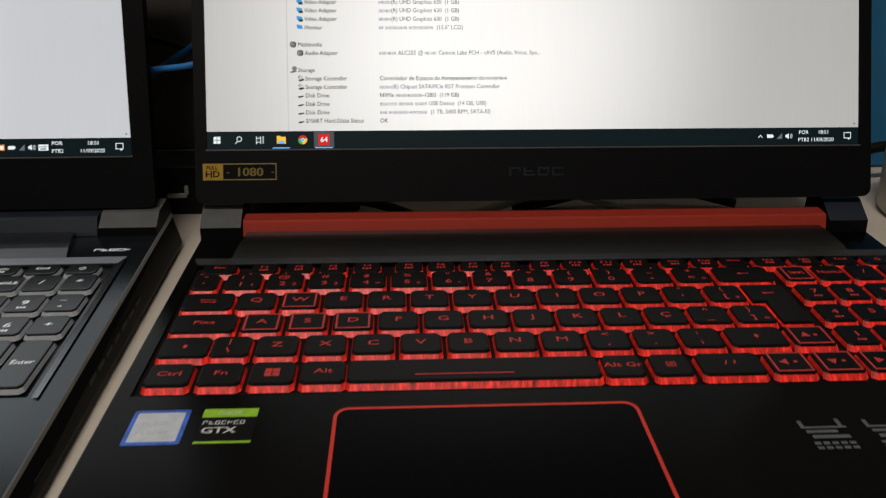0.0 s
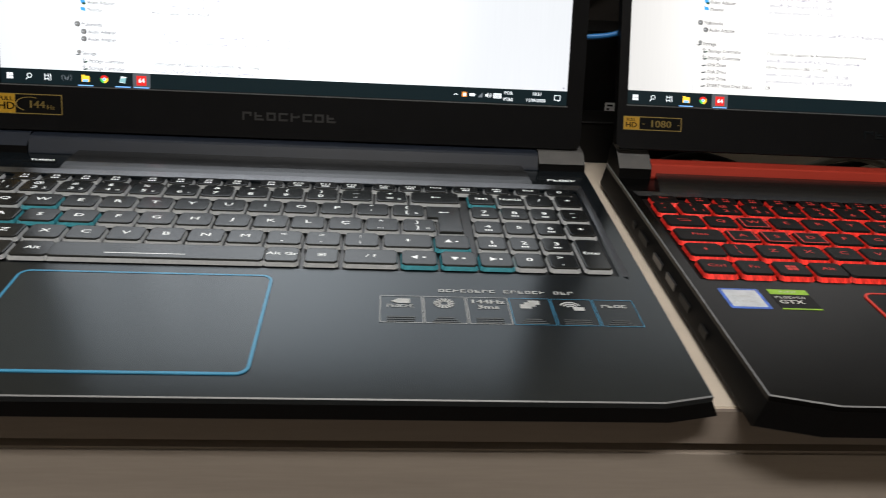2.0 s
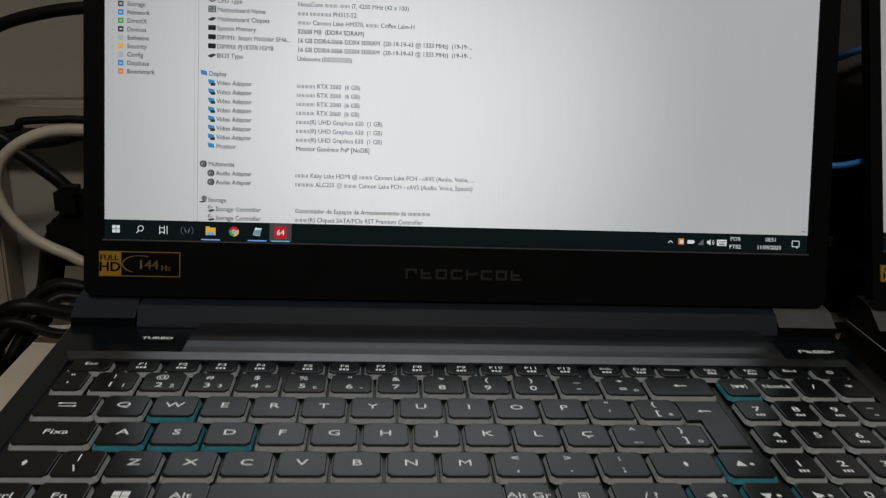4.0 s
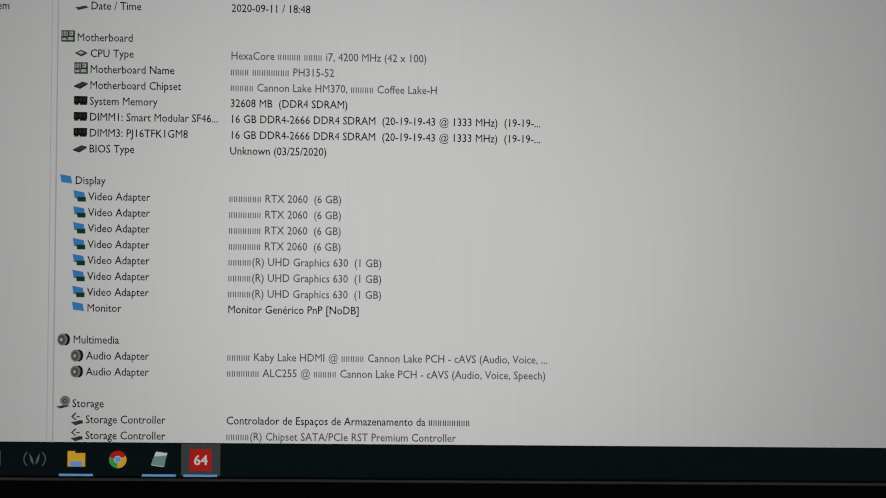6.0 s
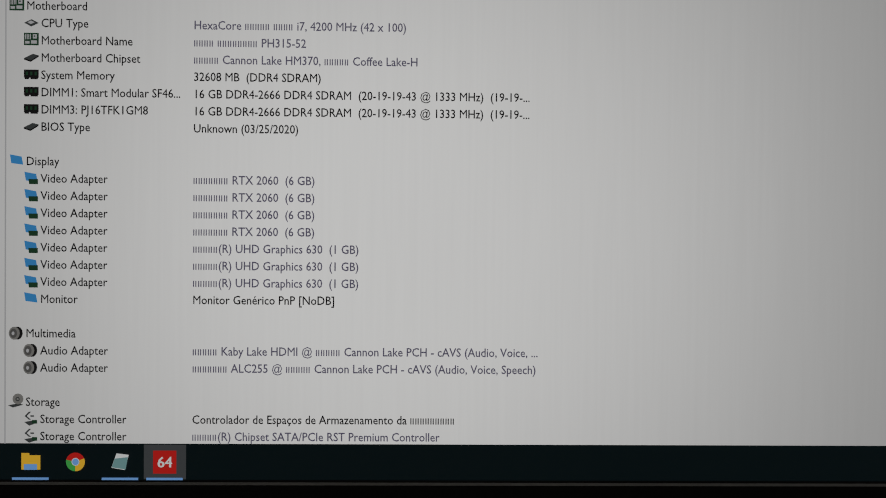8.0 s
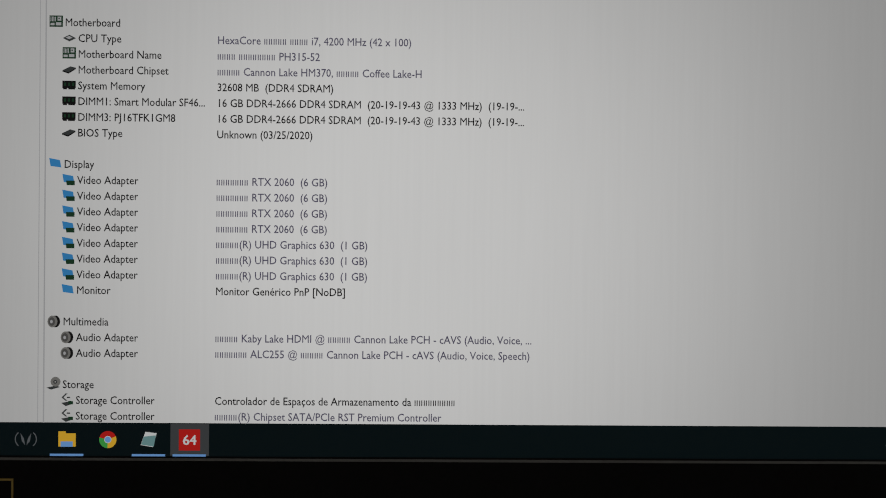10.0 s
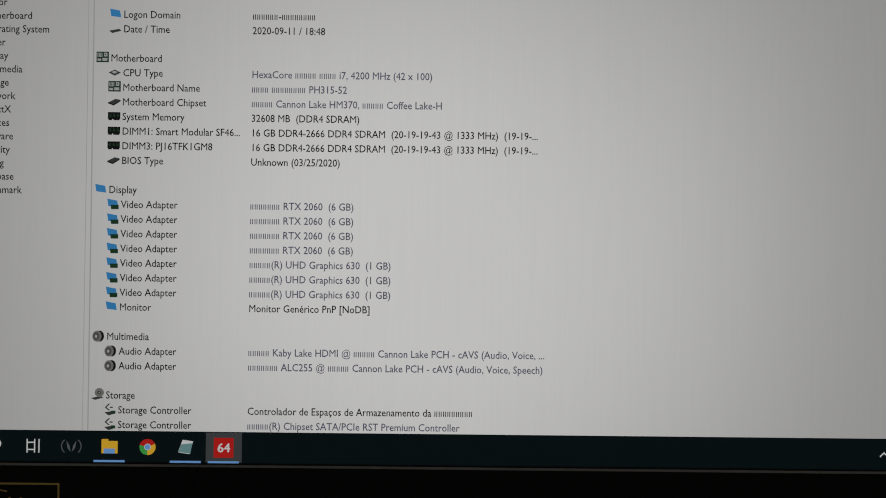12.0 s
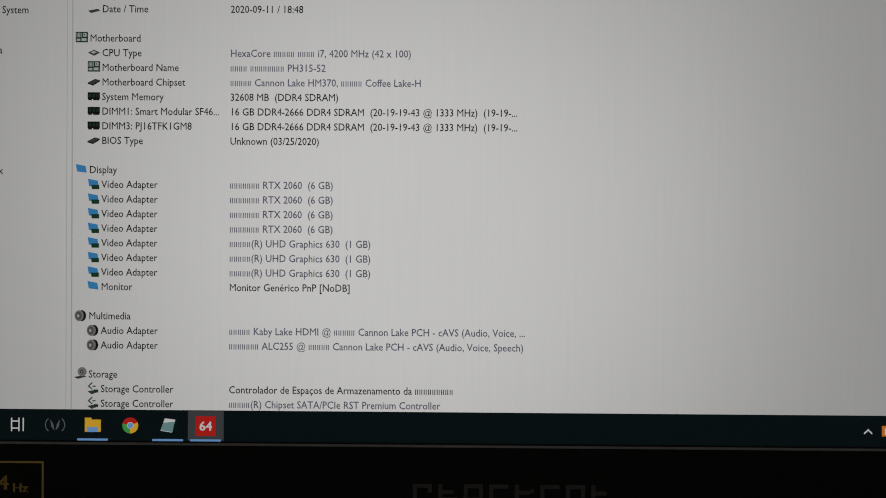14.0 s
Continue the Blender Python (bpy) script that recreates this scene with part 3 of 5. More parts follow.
def laptop(at, label, mats, tilt, zs, slope, pad, lid_bottom, accent_lit):
    """A 15-inch gaming laptop, open. The origin lies on the desk below the middle of the display's lower edge."""
    M = mats
    lap = thing("laptop", at, label, "laptop", "laptops on the desk")
    zd = M["zd"]  # deck height over the desk

    rowy = M["rowy"]

    def lie(g, up=0.0):
        return g.moved(lambda x, y, z: (x, y, z + zd + up + slope * (y + 0.02)))

    hw, yf, yc, yb = M["hw"], M["yf"], M["yc"], 0.010
    outline = [(-hw, yb), (-hw, yf), (-hw + M["cut"], yc), (hw - M["cut"], yc), (hw, yf), (hw, yb)]
    # lower body, tapering to the bottom
    g = Geo()
    n = len(outline)
    rings = [(0.0028, 0.0022), (0.0042, 0.0006), (zd - 0.0026, 0.0)]
    v = []
    for z, d in rings:
        for x, y in outline:
            zz = z + (slope * (y + 0.02) if z > 0.01 else 0)
            v.append((x + math.copysign(M["flare"] if z < 0.01 else 0.0, x), y + (d if y < -0.1 else -d), zz))
    f = [tuple(range(n))]
    for r in range(2):
        f += [(r * n + i, r * n + n + i, r * n + n + (i + 1) % n, r * n + (i + 1) % n) for i in range(n)]
    f.append(tuple(2 * n + i for i in range(n))[::-1])
    part("lower_body", g.add(v, f), M_FRONT, lap, "black lower body with cut front corners")
    # deck: outer sheet with the keyboard opening cut out as a frame of four strips
    ky0, ky1, kx0, kx1 = rowy[5] - 0.0024, rowy[0] + 0.0128, -0.1738 * M["kx"] + M["dx"], 0.1725 * M["kx"] + M["dx"]
    inn = 0.0005
    o2 = [(x - math.copysign(inn, x), y + (inn if y < -0.1 else -inn)) for x, y in outline]
    g = Geo()
    top = [(x, y, 0.0) for x, y in o2]
    g.add(top + [(kx0, ky1, 0), (kx0, ky0, 0), (kx1, ky0, 0), (kx1, ky1, 0)],
          [(0, 1, 7, 6), (1, 2, 3, 4, 8, 7), (4, 5, 9, 8), (5, 0, 6, 9)])
    low = [(x, y, -0.0026) for x, y in outline]
    mid = [(x, y, -0.0004) for x, y in outline]
    g.add(low + mid, [(i, (i + 1) % n, n + (i + 1) % n, n + i) for i in range(n)])
    g.add([(kx0, ky1, 0), (kx0, ky0, 0), (kx1, ky0, 0), (kx1, ky1, 0), (kx0, ky1, -0.0016), (kx0, ky0, -0.0016), (kx1, ky0, -0.0016), (kx1, ky1, -0.0016)],
          [(0, 1, 5, 4), (1, 2, 6, 5), (2, 3, 7, 6), (3, 0, 4, 7)])
    part("palm_rest_deck", lie(g), M["deck"], lap, M["deck_label"])
    g = Geo().add(mid + [(x, y, 0.0) for x, y in o2], [(i, (i + 1) % n, n + (i + 1) % n, n + i) for i in range(n)])
    part("cut_edge", lie(g), M["edge"], lap, "thin polished edge round the deck")
    part("keyboard_plate", lie(Geo().box(kx0, kx1, ky0, ky1, -0.0024, -0.0014)), M["plate"], lap)
    # satin strip rising from the keyboard to the hinge bar
    ys = M["bar_profile"][0][0] - 0.0012
    yk, n2 = ky1 + 0.0071, 6
    ye = ys
    xl, xr = M["strip_x"]
    g = Geo()
    v = []
    for i in range(n2 + 1):
        q = i / n2
        v += [(xl + 0.004 * q, yk + (ye - yk) * q, 0.0003 + M["rise"] * (1 - (1 - q) ** M["bow"])), (xr - 0.004 * q, yk + (ye - yk) * q, 0.0003 + M["rise"] * (1 - (1 - q) ** M["bow"]))]
    v += [(a, b, -0.0004) for a, b, c in v]
    m2 = 2 * n2 + 2
    f = [(2 * i, 2 * i + 1, 2 * i + 3, 2 * i + 2) for i in range(n2)]
    f += [(2 * i, 2 * i + 2, m2 + 2 * i + 2, m2 + 2 * i) for i in range(n2)] + [(2 * i + 1, m2 + 2 * i + 1, m2 + 2 * i + 3, 2 * i + 3) for i in range(n2)]
    f += [(0, m2, m2 + 1, 1), (m2 - 2, m2 - 1, 2 * m2 - 1, 2 * m2 - 2)]
    g.add(v, f)
    part("metal_strip", lie(g), M["strip"], lap, "satin metal strip behind the keyboard")
    # polished slope along the top and the side of the keyboard
    rs = 0.0045 if M["tag"] == "l" else 0.003
    g = Geo().add([(kx0 - 0.003, ky1 + 0.0070, 0.0010), (kx1 + rs, ky1 + 0.0070, 0.0010), (kx1, ky1, -0.0004), (kx0, ky1, -0.0004)], [(0, 1, 2, 3)])
    g.add([(kx1 + rs, ky1 + 0.0070, 0.0010), (kx1 + rs, ky0 - 0.0015, 0.0008), (kx1, ky0, -0.0004), (kx1, ky1, -0.0004)], [(0, 1, 2, 3)])
    part("keyboard_rim", lie(g), M["rim"], lap, "sloped rim along the keyboard")
    # keys
    for r, legend, x, w in KEY_PLAN:
        x, w, d = x * M["kx"] - w * (M["kw"] - 1) / 2 + M["dx"], w * M["kx"] * M["kw"], DEPTH[r] * M["kd"]
        acc = (r, legend) in ACCENT
        y = rowy[r]
        zz = zd + slope * (y + 0.02)
        me = key_mesh(w, d, M["key"], M["skirt_accent"] if acc else M["skirt"], M["tag"] + ("a" if acc else ""))
        k = part("key", me, [], lap)
        k.location = (x, y, zz)
        part("legend", legend_geo(legend, w, d).moved(lambda a, b, c: (a, b, c + 0.00246)), M["legend"], k)
        if acc and accent_lit:
            g = Geo()
            for a, b in ((0.0016, 0.0024),):
                for (xa, xb, ya, yb2) in ((a, w - a, a, b), (a, w - a, d - b, d - a), (a, b, b, d - b), (w - b, w - a, b, d - b)):
                    g.add([(xa, ya, 0.00246), (xb, ya, 0.00246), (xb, yb2, 0.00246), (xa, yb2, 0.00246)], [(0, 1, 2, 3)])
            part("lit_frame", g, M["legend"], k)
    # enter key over two rows, and the tall key of the number pad
    d2 = 0.0158 * M["kd"] + rowy[2] - rowy[3]
    for x, w, name, yy in ((0.0813, 0.0193, "enter", rowy[3]), (0.1562, 0.0140, "Enter", rowy[5])):
        x, w = x * M["kx"] + M["dx"], w * M["kx"]
        k = part("key", enter_mesh(M["key"], M["skirt"]) if name == "enter" else key_mesh(w, d2 - 0.0001, M["key"], M["skirt"], M["tag"]), [], lap)
        k.location = (x, yy, zd + slope * (yy + 0.02))
        part("legend", legend_geo(name, w, d2).moved(lambda a, b, c: (a, b, c + 0.00246)), M["legend"], k)
    # touchpad with its line
    x0, x1, yt, yb2 = pad
    out, ins = rounded(x0, x1, yb2, yt, 0.0052), rounded(x0 + 0.0013, x1 - 0.0013, yb2 + 0.0013, yt - 0.0013, 0.0042)
    g = Geo()
    m = len(out)
    g.add([(a, b, 0.0005) for a, b in out] + [(a, b, 0.0005) for a, b in ins] + [(a, b, -0.0003) for a, b in out],
          [(i, (i + 1) % m, m + (i + 1) % m, m + i) for i in range(m)] + [(i, 2 * m + i, 2 * m + (i + 1) % m, (i + 1) % m) for i in range(m)])
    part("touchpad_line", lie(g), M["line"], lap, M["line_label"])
    part("touchpad", lie(Geo().prism(ins, -0.0004, 0.00035)), M["pad"], lap, M["pad_label"])
    # hinges and the bar between them
    for s in (-1, 1):
        xa, xb = sorted((s * 0.1553, s * (hw - 0.0005)))
        g = Geo()
        prof = M["hinge_profile"]
        v = [(xa, a, b) for a, b in prof] + [(xb, a, b) for a, b in prof]
        k = len(prof)
        g.add(v, [tuple(range(k)), tuple(range(k, 2 * k))[::-1]])
        for i in range(k):
            g.f.append((i, k + i, k + (i + 1) % k, (i + 1) % k))
            g.m.append(1 if i in (1, 2) else 0)
        # one metal: the top that catches light is coloured pale, the other dark
        part("hinge", g, [M_FRONT, M["hinge"] if s == M["pale"] else M_BARREL], lap, "hinge, its lit top coloured light grey" if s == M["pale"] else "hinge, its shaded top coloured dark")
    prof = M["bar_profile"]
    k = len(prof)
    g = Geo().add([(-0.1545, a, b) for a, b in prof] + [(M["bar_end"], a, b) for a, b in prof], [tuple(range(k)), tuple(range(k, 2 * k))[::-1]]
                  + [(i, k + i, k + (i + 1) % k, (i + 1) % k) for i in range(k)])
    part("hinge_bar", g, M["bar"], lap, M["bar_label"])
    for x in (-0.15, 0.15):
        for yy in (-0.222, -0.02):
            part("rubber_foot", Geo().box(x - 0.02, x + 0.02, yy - 0.004, yy + 0.004, 0.0, 0.0062, bevel=0.0008), M_FRONT, lap)
    # lid
    a = radians(tilt)

    def scr(g):
        """From display dots and depth towards the viewer to the laptop."""
        def fn(u, v, dep):
            x, h = (u - 960) * MM, (1080 - v) * MM
            return (x, math.sin(a) * h - math.cos(a) * dep, zs + math.cos(a) * h + math.sin(a) * dep)
        return g.moved(fn)

    side = M["side"]
    lid = part("lid", scr(lid_geo(lid_bottom, side)), M_LID, lap, "black lid shell")
    g = Geo()
    fr = rounded(*side, -60, lid_bottom, 26, 4)
    inner = [(min(max(x, 0), 1920), min(max(y, 0), 1080)) for x, y in fr]
    m = len(fr)
    g.add([(x, y, 0.0010) for x, y in fr] + [(x, y, 0.0010) for x, y in inner] + [(x, y, -0.0006) for x, y in inner] + [(x, y, -0.001) for x, y in fr],
          [(i, (i + 1) % m, m + (i + 1) % m, m + i) for i in range(m)] + [(m + i, m + (i + 1) % m, 2 * m + (i + 1) % m, 2 * m + i) for i in range(m)]
          + [(3 * m + i, 3 * m + (i + 1) % m, (i + 1) % m, i) for i in range(m)])
    part("bezel", scr(g), M_BEZEL, lid, "matt black screen bezel")
    # grey strip stands in for light caught along the bezel's lower lip
    part("bezel_lip", scr(quad(Geo(), -3, 1923, 1081.5, 1085.5, 0, 0.0012)), M_LIP, lid, "thin grey line painted for the highlight on the bezel lip")
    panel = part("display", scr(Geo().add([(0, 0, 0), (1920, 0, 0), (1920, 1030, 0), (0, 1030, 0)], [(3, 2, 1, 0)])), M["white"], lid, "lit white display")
    return lap, lid, panel, scr, lie


def lid_geo(bottom, side):
    g = Geo()
    fr = rounded(*side, -60, bottom, 26, 4)
    m = len(fr)
    g.add([(x, y, -0.001) for x, y in fr] + [(x, y, -0.0062) for x, y in fr],
          [(i, (i + 1) % m, m + (i + 1) % m, m + i) for i in range(m)] + [tuple(range(m))[::-1], tuple(range(m, 2 * m))])
    return g


def quad(g, u0, u1, v0, v1, mi=0, d=0.0003):
    return g.add([(u0, v0, d), (u1, v0, d), (u1, v1, d), (u0, v1, d)], [(3, 2, 1, 0)], mi)


def line_geo(text, u, v, size, wide, d=0.0003, face=GLYPHS):
    """A line of writing on a display, centred on the height v."""
    g = Geo()
    text_geo(g, text, 0, 0, size, wide, face=face)
    return g.moved(lambda x, y, z: (u + x, v + 0.33 * size - y, d))


# lit colours of the displays
U_BLACK = glow("ui_black", (0.0070, 0.0070, 0.0080), 1.0)
U_GREY = glow("ui_grey_blue", (0.125, 0.120, 0.190), 1.0)
U_BAR = glow("ui_taskbar", (0.0017, 0.0068, 0.0088), 1.0)
U_ICONW = glow("ui_icon_white", (0.7700, 0.8120, 0.8400), 1.0)
U_DIM = glow("ui_icon_dim", (0.1260, 0.1400, 0.1540), 1.0)
U_RED = glow("ui_red", (0.5880, 0.0168, 0.0140), 1.0)
U_REDBG = glow("ui_button_lit", (0.0630, 0.0700, 0.0770), 1.0)
U_YEL = glow("ui_yellow", (0.8680, 0.5040, 0.0420), 1.0)
U_GRN = glow("ui_green", (0.0560, 0.4200, 0.0840), 1.0)
U_BLU = glow("ui_blue", (0.0420, 0.2800, 0.6440), 1.0)
U_LINE = glow("ui_underline", (0.1820, 0.4200, 0.8680), 1.0)
U_DIV = glow("ui_divider", (0.4760, 0.4900, 0.5180), 1.0)
U_DARK = glow("ui_icon_dark", (0.0490, 0.0560, 0.0588), 1.0)
U_LEAF = glow("ui_icon_green", (0.012, 0.050, 0.024), 1.0)
U_STEEL = glow("ui_icon_steel", (0.22, 0.22, 0.215), 1.0)
U_ASH = glow("ui_icon_ash", (0.10, 0.10, 0.10), 1.0)
U_TEAL = glow("ui_icon_teal", (0.18, 0.36, 0.38), 1.0)
U_ORG = glow("ui_orange", (0.7700, 0.2380, 0.0280), 1.0)


def row_icon(kind, u, v):
    """Small program icons, about sixteen dots across."""
    g = Geo()
    if kind in ("screen", "adapter"):
        g.add([(u - 9, v - 9, .0003), (u + 7, v - 6, .0003), (u + 9, v + 5, .0003), (u - 7, v + 3, .0003)], [(3, 2, 1, 0)], 0)
        if kind == "adapter":
            g.add([(u - 3, v + 1, .0005), (u + 10, v + 1, .0005), (u + 10, v + 8, .0005), (u - 2, v + 8, .0005)], [(3, 2, 1, 0)], 1)
        return g, [U_BLU, U_LEAF]
    if kind == "chip":
        g.add([(u - 10, v + 1, .0003), (u + 2, v - 5, .0003), (u + 10, v - 3, .0003), (u - 1, v + 4, .0003)], [(3, 2, 1, 0)], 0)
        g.add([(u - 10, v + 1, .0003), (u - 1, v + 4, .0003), (u - 1, v + 6, .0003), (u - 10, v + 3, .0003)], [(3, 2, 1, 0)], 1)
        g.add([(u - 1, v + 4, .0003), (u + 10, v - 3, .0003), (u + 10, v - 1, .0003), (u - 1, v + 6, .0003)], [(3, 2, 1, 0)], 1)
        return g, [U_DARK, U_BLACK]
    if kind == "cpu":
        g.add([(u - 10, v, .0003), (u, v - 5, .0003), (u + 10, v, .0003), (u, v + 5, .0003)], [(3, 2, 1, 0)], 0)
        g.add([(u - 5, v - 0.5, .0005), (u, v - 3, .0005), (u + 5, v - 0.5, .0005), (u, v + 2, .0005)], [(3, 2, 1, 0)], 1)
        return g, [U_DARK, U_DIV]
    if kind == "ram":
        quad(g, u - 10, u + 10, v - 7, v + 4)
        quad(g, u - 9, u - 3, v + 4, v + 6)
        quad(g, u - 1, u + 9, v + 4, v + 6)
        for i in range(3):
            quad(g, u - 7 + i * 6, u - 4 + i * 6, v - 4, v + 1, 1, 0.0005)
        return g, [U_BLACK, U_LEAF]
    if kind == "board":
        quad(g, u - 10, u + 10, v - 10, v + 7)
        for i in range(4):
            quad(g, u - 8 + i * 2.2, u - 6.8 + i * 2.2, v - 8, v - 1, 1, 0.0005)
        quad(g, u + 2.5, u + 8, v - 8, v - 2, 1, 0.0005)
        quad(g, u + 4.2, u + 6.2, v - 6, v - 4, 0, 0.0007)
        quad(g, u - 8, u - 2, v + 1.5, v + 5, 1, 0.0005)
        quad(g, u, u + 8, v + 0.5, v + 5, 1, 0.0005)
        return g, [U_LEAF, U_DIV]
    if kind == "sound":
        for cu, ru, rv, mi, d in ((2, 7, 9, 2, .0003), (-2, 7.5, 9, 0, .0005), (-2.5, 5, 6.5, 1, .0007), (-2.5, 2, 2.6, 3, .0009)):
            g.add([(u + cu + ru * math.cos(k * 0.4488), v + rv * math.sin(k * 0.4488), d) for k in range(14)], [tuple(range(14))[::-1]], mi)
        return g, [U_STEEL, U_ASH, U_BLACK, U_DIV]
    if kind == "drive":
        g.add([(u - 11, v + 5, .0003), (u + 4, v + 2, .0003), (u + 10, v + 4, .0003), (u - 4, v + 8, .0003)], [(3, 2, 1, 0)], 1)
        ring(g, u + 3, v - 4, 0.5, 7.5, 0, 12)
        ring(g, u + 3, v - 4, 1.5, 3.0, 1, 10, d=0.0006)
        return g, [U_STEEL, U_DARK]
    if kind == "disk":
        g.add([(u - 10, v + 3, .0003), (u + 6, v, .0003), (u + 10, v + 3, .0003), (u - 5, v + 7, .0003)], [(3, 2, 1, 0)], 0)
        return g, [U_DARK]
    # controller
    for a, b, c, e in ((-8, -4, -1, -10), (-8, -4, -1, 1)):
        g.add([(u + a, v + b, .0003), (u + a + 3, v + b, .0003), (u + c + 2, v + e, .0003), (u + c - 1, v + e, .0003)], [(3, 2, 1, 0), (0, 1, 2, 3)], 0)
    quad(g, u, u + 5, v - 5, v - 3)
    g.add([(u - 8, v + 4, .0005), (u + 3, v + 2, .0005), (u + 10, v + 5, .0005), (u - 1, v + 9, .0005)], [(3, 2, 1, 0)], 0)
    quad(g, u + 3, u + 10, v + 1, v + 6, 1, 0.0006)
    return g, [U_DARK, U_LEAF]


def ring(g, u, v, r0, r1, mi=0, n=14, a0=0.0, a1=6.2832, d=0.0004):
    for k in range(n):
        a, b = a0 + (a1 - a0) * k / n, a0 + (a1 - a0) * (k + 1) / n
        g.add([(u + r0 * math.cos(a), v + r0 * math.sin(a), d), (u + r1 * math.cos(a), v + r1 * math.sin(a), d),
               (u + r1 * math.cos(b), v + r1 * math.sin(b), d), (u + r0 * math.cos(b), v + r0 * math.sin(b), d)], [(3, 2, 1, 0)], mi)


def taskbar(scr, panel, names, chev, first, step, tray_extra):
    part("taskbar", scr(quad(Geo(), 0, 1920, 1030, 1080, d=0.0001)), U_BAR, panel, "dark blue-black taskbar")
    v = 1055
    for i, kind in enumerate(names):
        u = first + step * i
        g, ms = Geo(), [U_ICONW]
        if kind == "start":
            for a in (0, 1):
                for b in (0, 1):
                    quad(g, u - 10 + a * 10.5, u - 1 + a * 10.5, v - 10 + b * 10.5, v - 1 + b * 10.5)
        elif kind == "search":
            ring(g, u + 2, v - 3, 6, 8)
            g.add([(u - 3, v + 2, .0004), (u - 2, v + 4, .0004), (u - 9, v + 11, .0004), (u - 10, v + 9, .0004)], [(0, 1, 2, 3)])
        elif kind == "tasks":
            quad(g, u - 11, u + 3, v - 1.5 - 5, v - 4.5)
            quad(g, u - 11, u + 3, v + 5, v + 7)
            quad(g, u - 11, u - 9, v - 11, v + 11)
            quad(g, u + 1, u + 3, v - 11, v + 11)
            quad(g, u + 8, u + 10, v - 11, v + 11)
        elif kind == "mark":
            ms = [U_DIM]
            for s in (-1, 1):
                ring(g, u + s * 3, v, 12, 13.5, 0, 8, -0.9 if s > 0 else 2.24, 0.9 if s > 0 else 4.04)
                g.add([(u + s * 8, v - 9, .0004), (u + s * 6, v + 3, .0004), (u + s * 1, v + 9, .0004), (u + s * 3, v - 1, .0004)], [(0, 1, 2, 3), (3, 2, 1, 0)])
        elif kind == "folder":
            ms = [U_YEL, U_ORG, U_LINE]
            quad(g, u - 13, u + 13, v - 9, v + 11)
            quad(g, u - 13, u - 2, v - 12, v - 9)
            quad(g, u - 9, u + 9, v + 3, v + 11, 2, 0.0005)
        elif kind == "browser":
            ms = [U_RED, U_GRN, U_YEL, U_LINE, U_ICONW]
            ring(g, u, v, 5.5, 13, 0, 8, -2.9, -0.4)
            ring(g, u, v, 5.5, 13, 2, 8, -0.4, 1.6)
            ring(g, u, v, 5.5, 13, 1, 8, 1.6, 3.38)
            ring(g, u, v, 4.6, 5.5, 4, 12)
            ring(g, u, v, 0.1, 4.6, 3, 12)
        elif kind == "note":
            ms = [U_DIM, U_ICONW, U_TEAL]
            g.add([(u - 5, v - 12, .0004), (u + 12, v - 10, .0004), (u + 6, v + 11, .0004), (u - 12, v + 8, .0004)], [(3, 2, 1, 0)], 1)
            g.add([(u - 7, v - 5, .0006), (u + 11, v - 7, .0006), (u + 8, v + 10, .0006), (u - 11, v + 7, .0006)], [(3, 2, 1, 0)], 2)
        elif kind == "64":
            ms = [U_REDBG, U_RED, U_ICONW]
            quad(g, u - 29, u + 29, 1031, 1079, 0, 0.0002)
            quad(g, u - 16, u + 16, v - 16, v + 16, 1, 0.0004)
            t = Geo()
            text_geo(t, "64", -text_width("64", 21, 1.0) / 2, 0, 21, 1.0, face=BOLD)
            g.add([(u + x, v + 7 - y, 0.0006 + z) for x, y, z in t.v], t.f, 2)
        part("icon", scr(g), ms, panel)
        if kind in ("folder", "note", "64"):
            part("underline", scr(quad(Geo(), u - 25, u + 25, 1076.5, 1079.8, d=0.0005)), U_LINE, panel)
    # right-hand group
    g = Geo()
    g.add([(chev - 7, v + 3, .0003), (chev, v - 4, .0003), (chev + 7, v + 3, .0003), (chev + 6, v + 5, .0003), (chev, v - 1, .0003), (chev - 6, v + 5, .0003)],
          [(0, 1, 4, 5), (1, 2, 3, 4), (5, 4, 1, 0), (4, 3, 2, 1)])
    part("icon", scr(g), U_ICONW, panel)
    u = chev + 30
    if tray_extra:
        g = Geo()
        quad(g, u - 8, u + 8, v - 9, v + 8)
        quad(g, u - 4, u + 6, v - 5, v + 5, 1, 0.0005)
        part("icon", scr(g), [U_ORG, U_ICONW], panel)
        u += 28
    part("icon", scr(quad(quad(Geo(), u - 10, u + 8, v - 5, v + 5), u + 8, u + 11, v - 2, v + 2)), U_ICONW, panel)
    u += 28
    g = Geo()
    g.add([(u - 9, v + 8, .0003), (u + 8, v - 9, .0003), (u + 8, v + 8, .0003)], [(0, 1, 2), (2, 1, 0)])
    part("icon", scr(g), U_DIM, panel)
    u += 28
    g = quad(Geo(), u - 10, u - 5, v - 4, v + 4)
    g.add([(u - 5, v - 4, .0003), (u, v - 9, .0003), (u, v + 9, .0003), (u - 5, v + 4, .0003)], [(0, 1, 2, 3), (3, 2, 1, 0)])
    ring(g, u, v, 5, 6.5, 0, 6, -0.8, 0.8)
    ring(g, u, v, 9, 10.5, 0, 6, -0.8, 0.8)
    part("icon", scr(g), U_ICONW, panel)
    u += 32
    if tray_extra:
        g = quad(Geo(), u - 14, u + 14, v - 8, v + 9)
        for k in range(4):
            quad(g, u - 11 + k * 6, u - 8 + k * 6, v - 4, v, 1, 0.0005)
        quad(g, u - 8, u + 8, v + 3, v + 6, 1, 0.0005)
        part("icon", scr(g), [U_ICONW, U_BAR], panel)
        u += 26
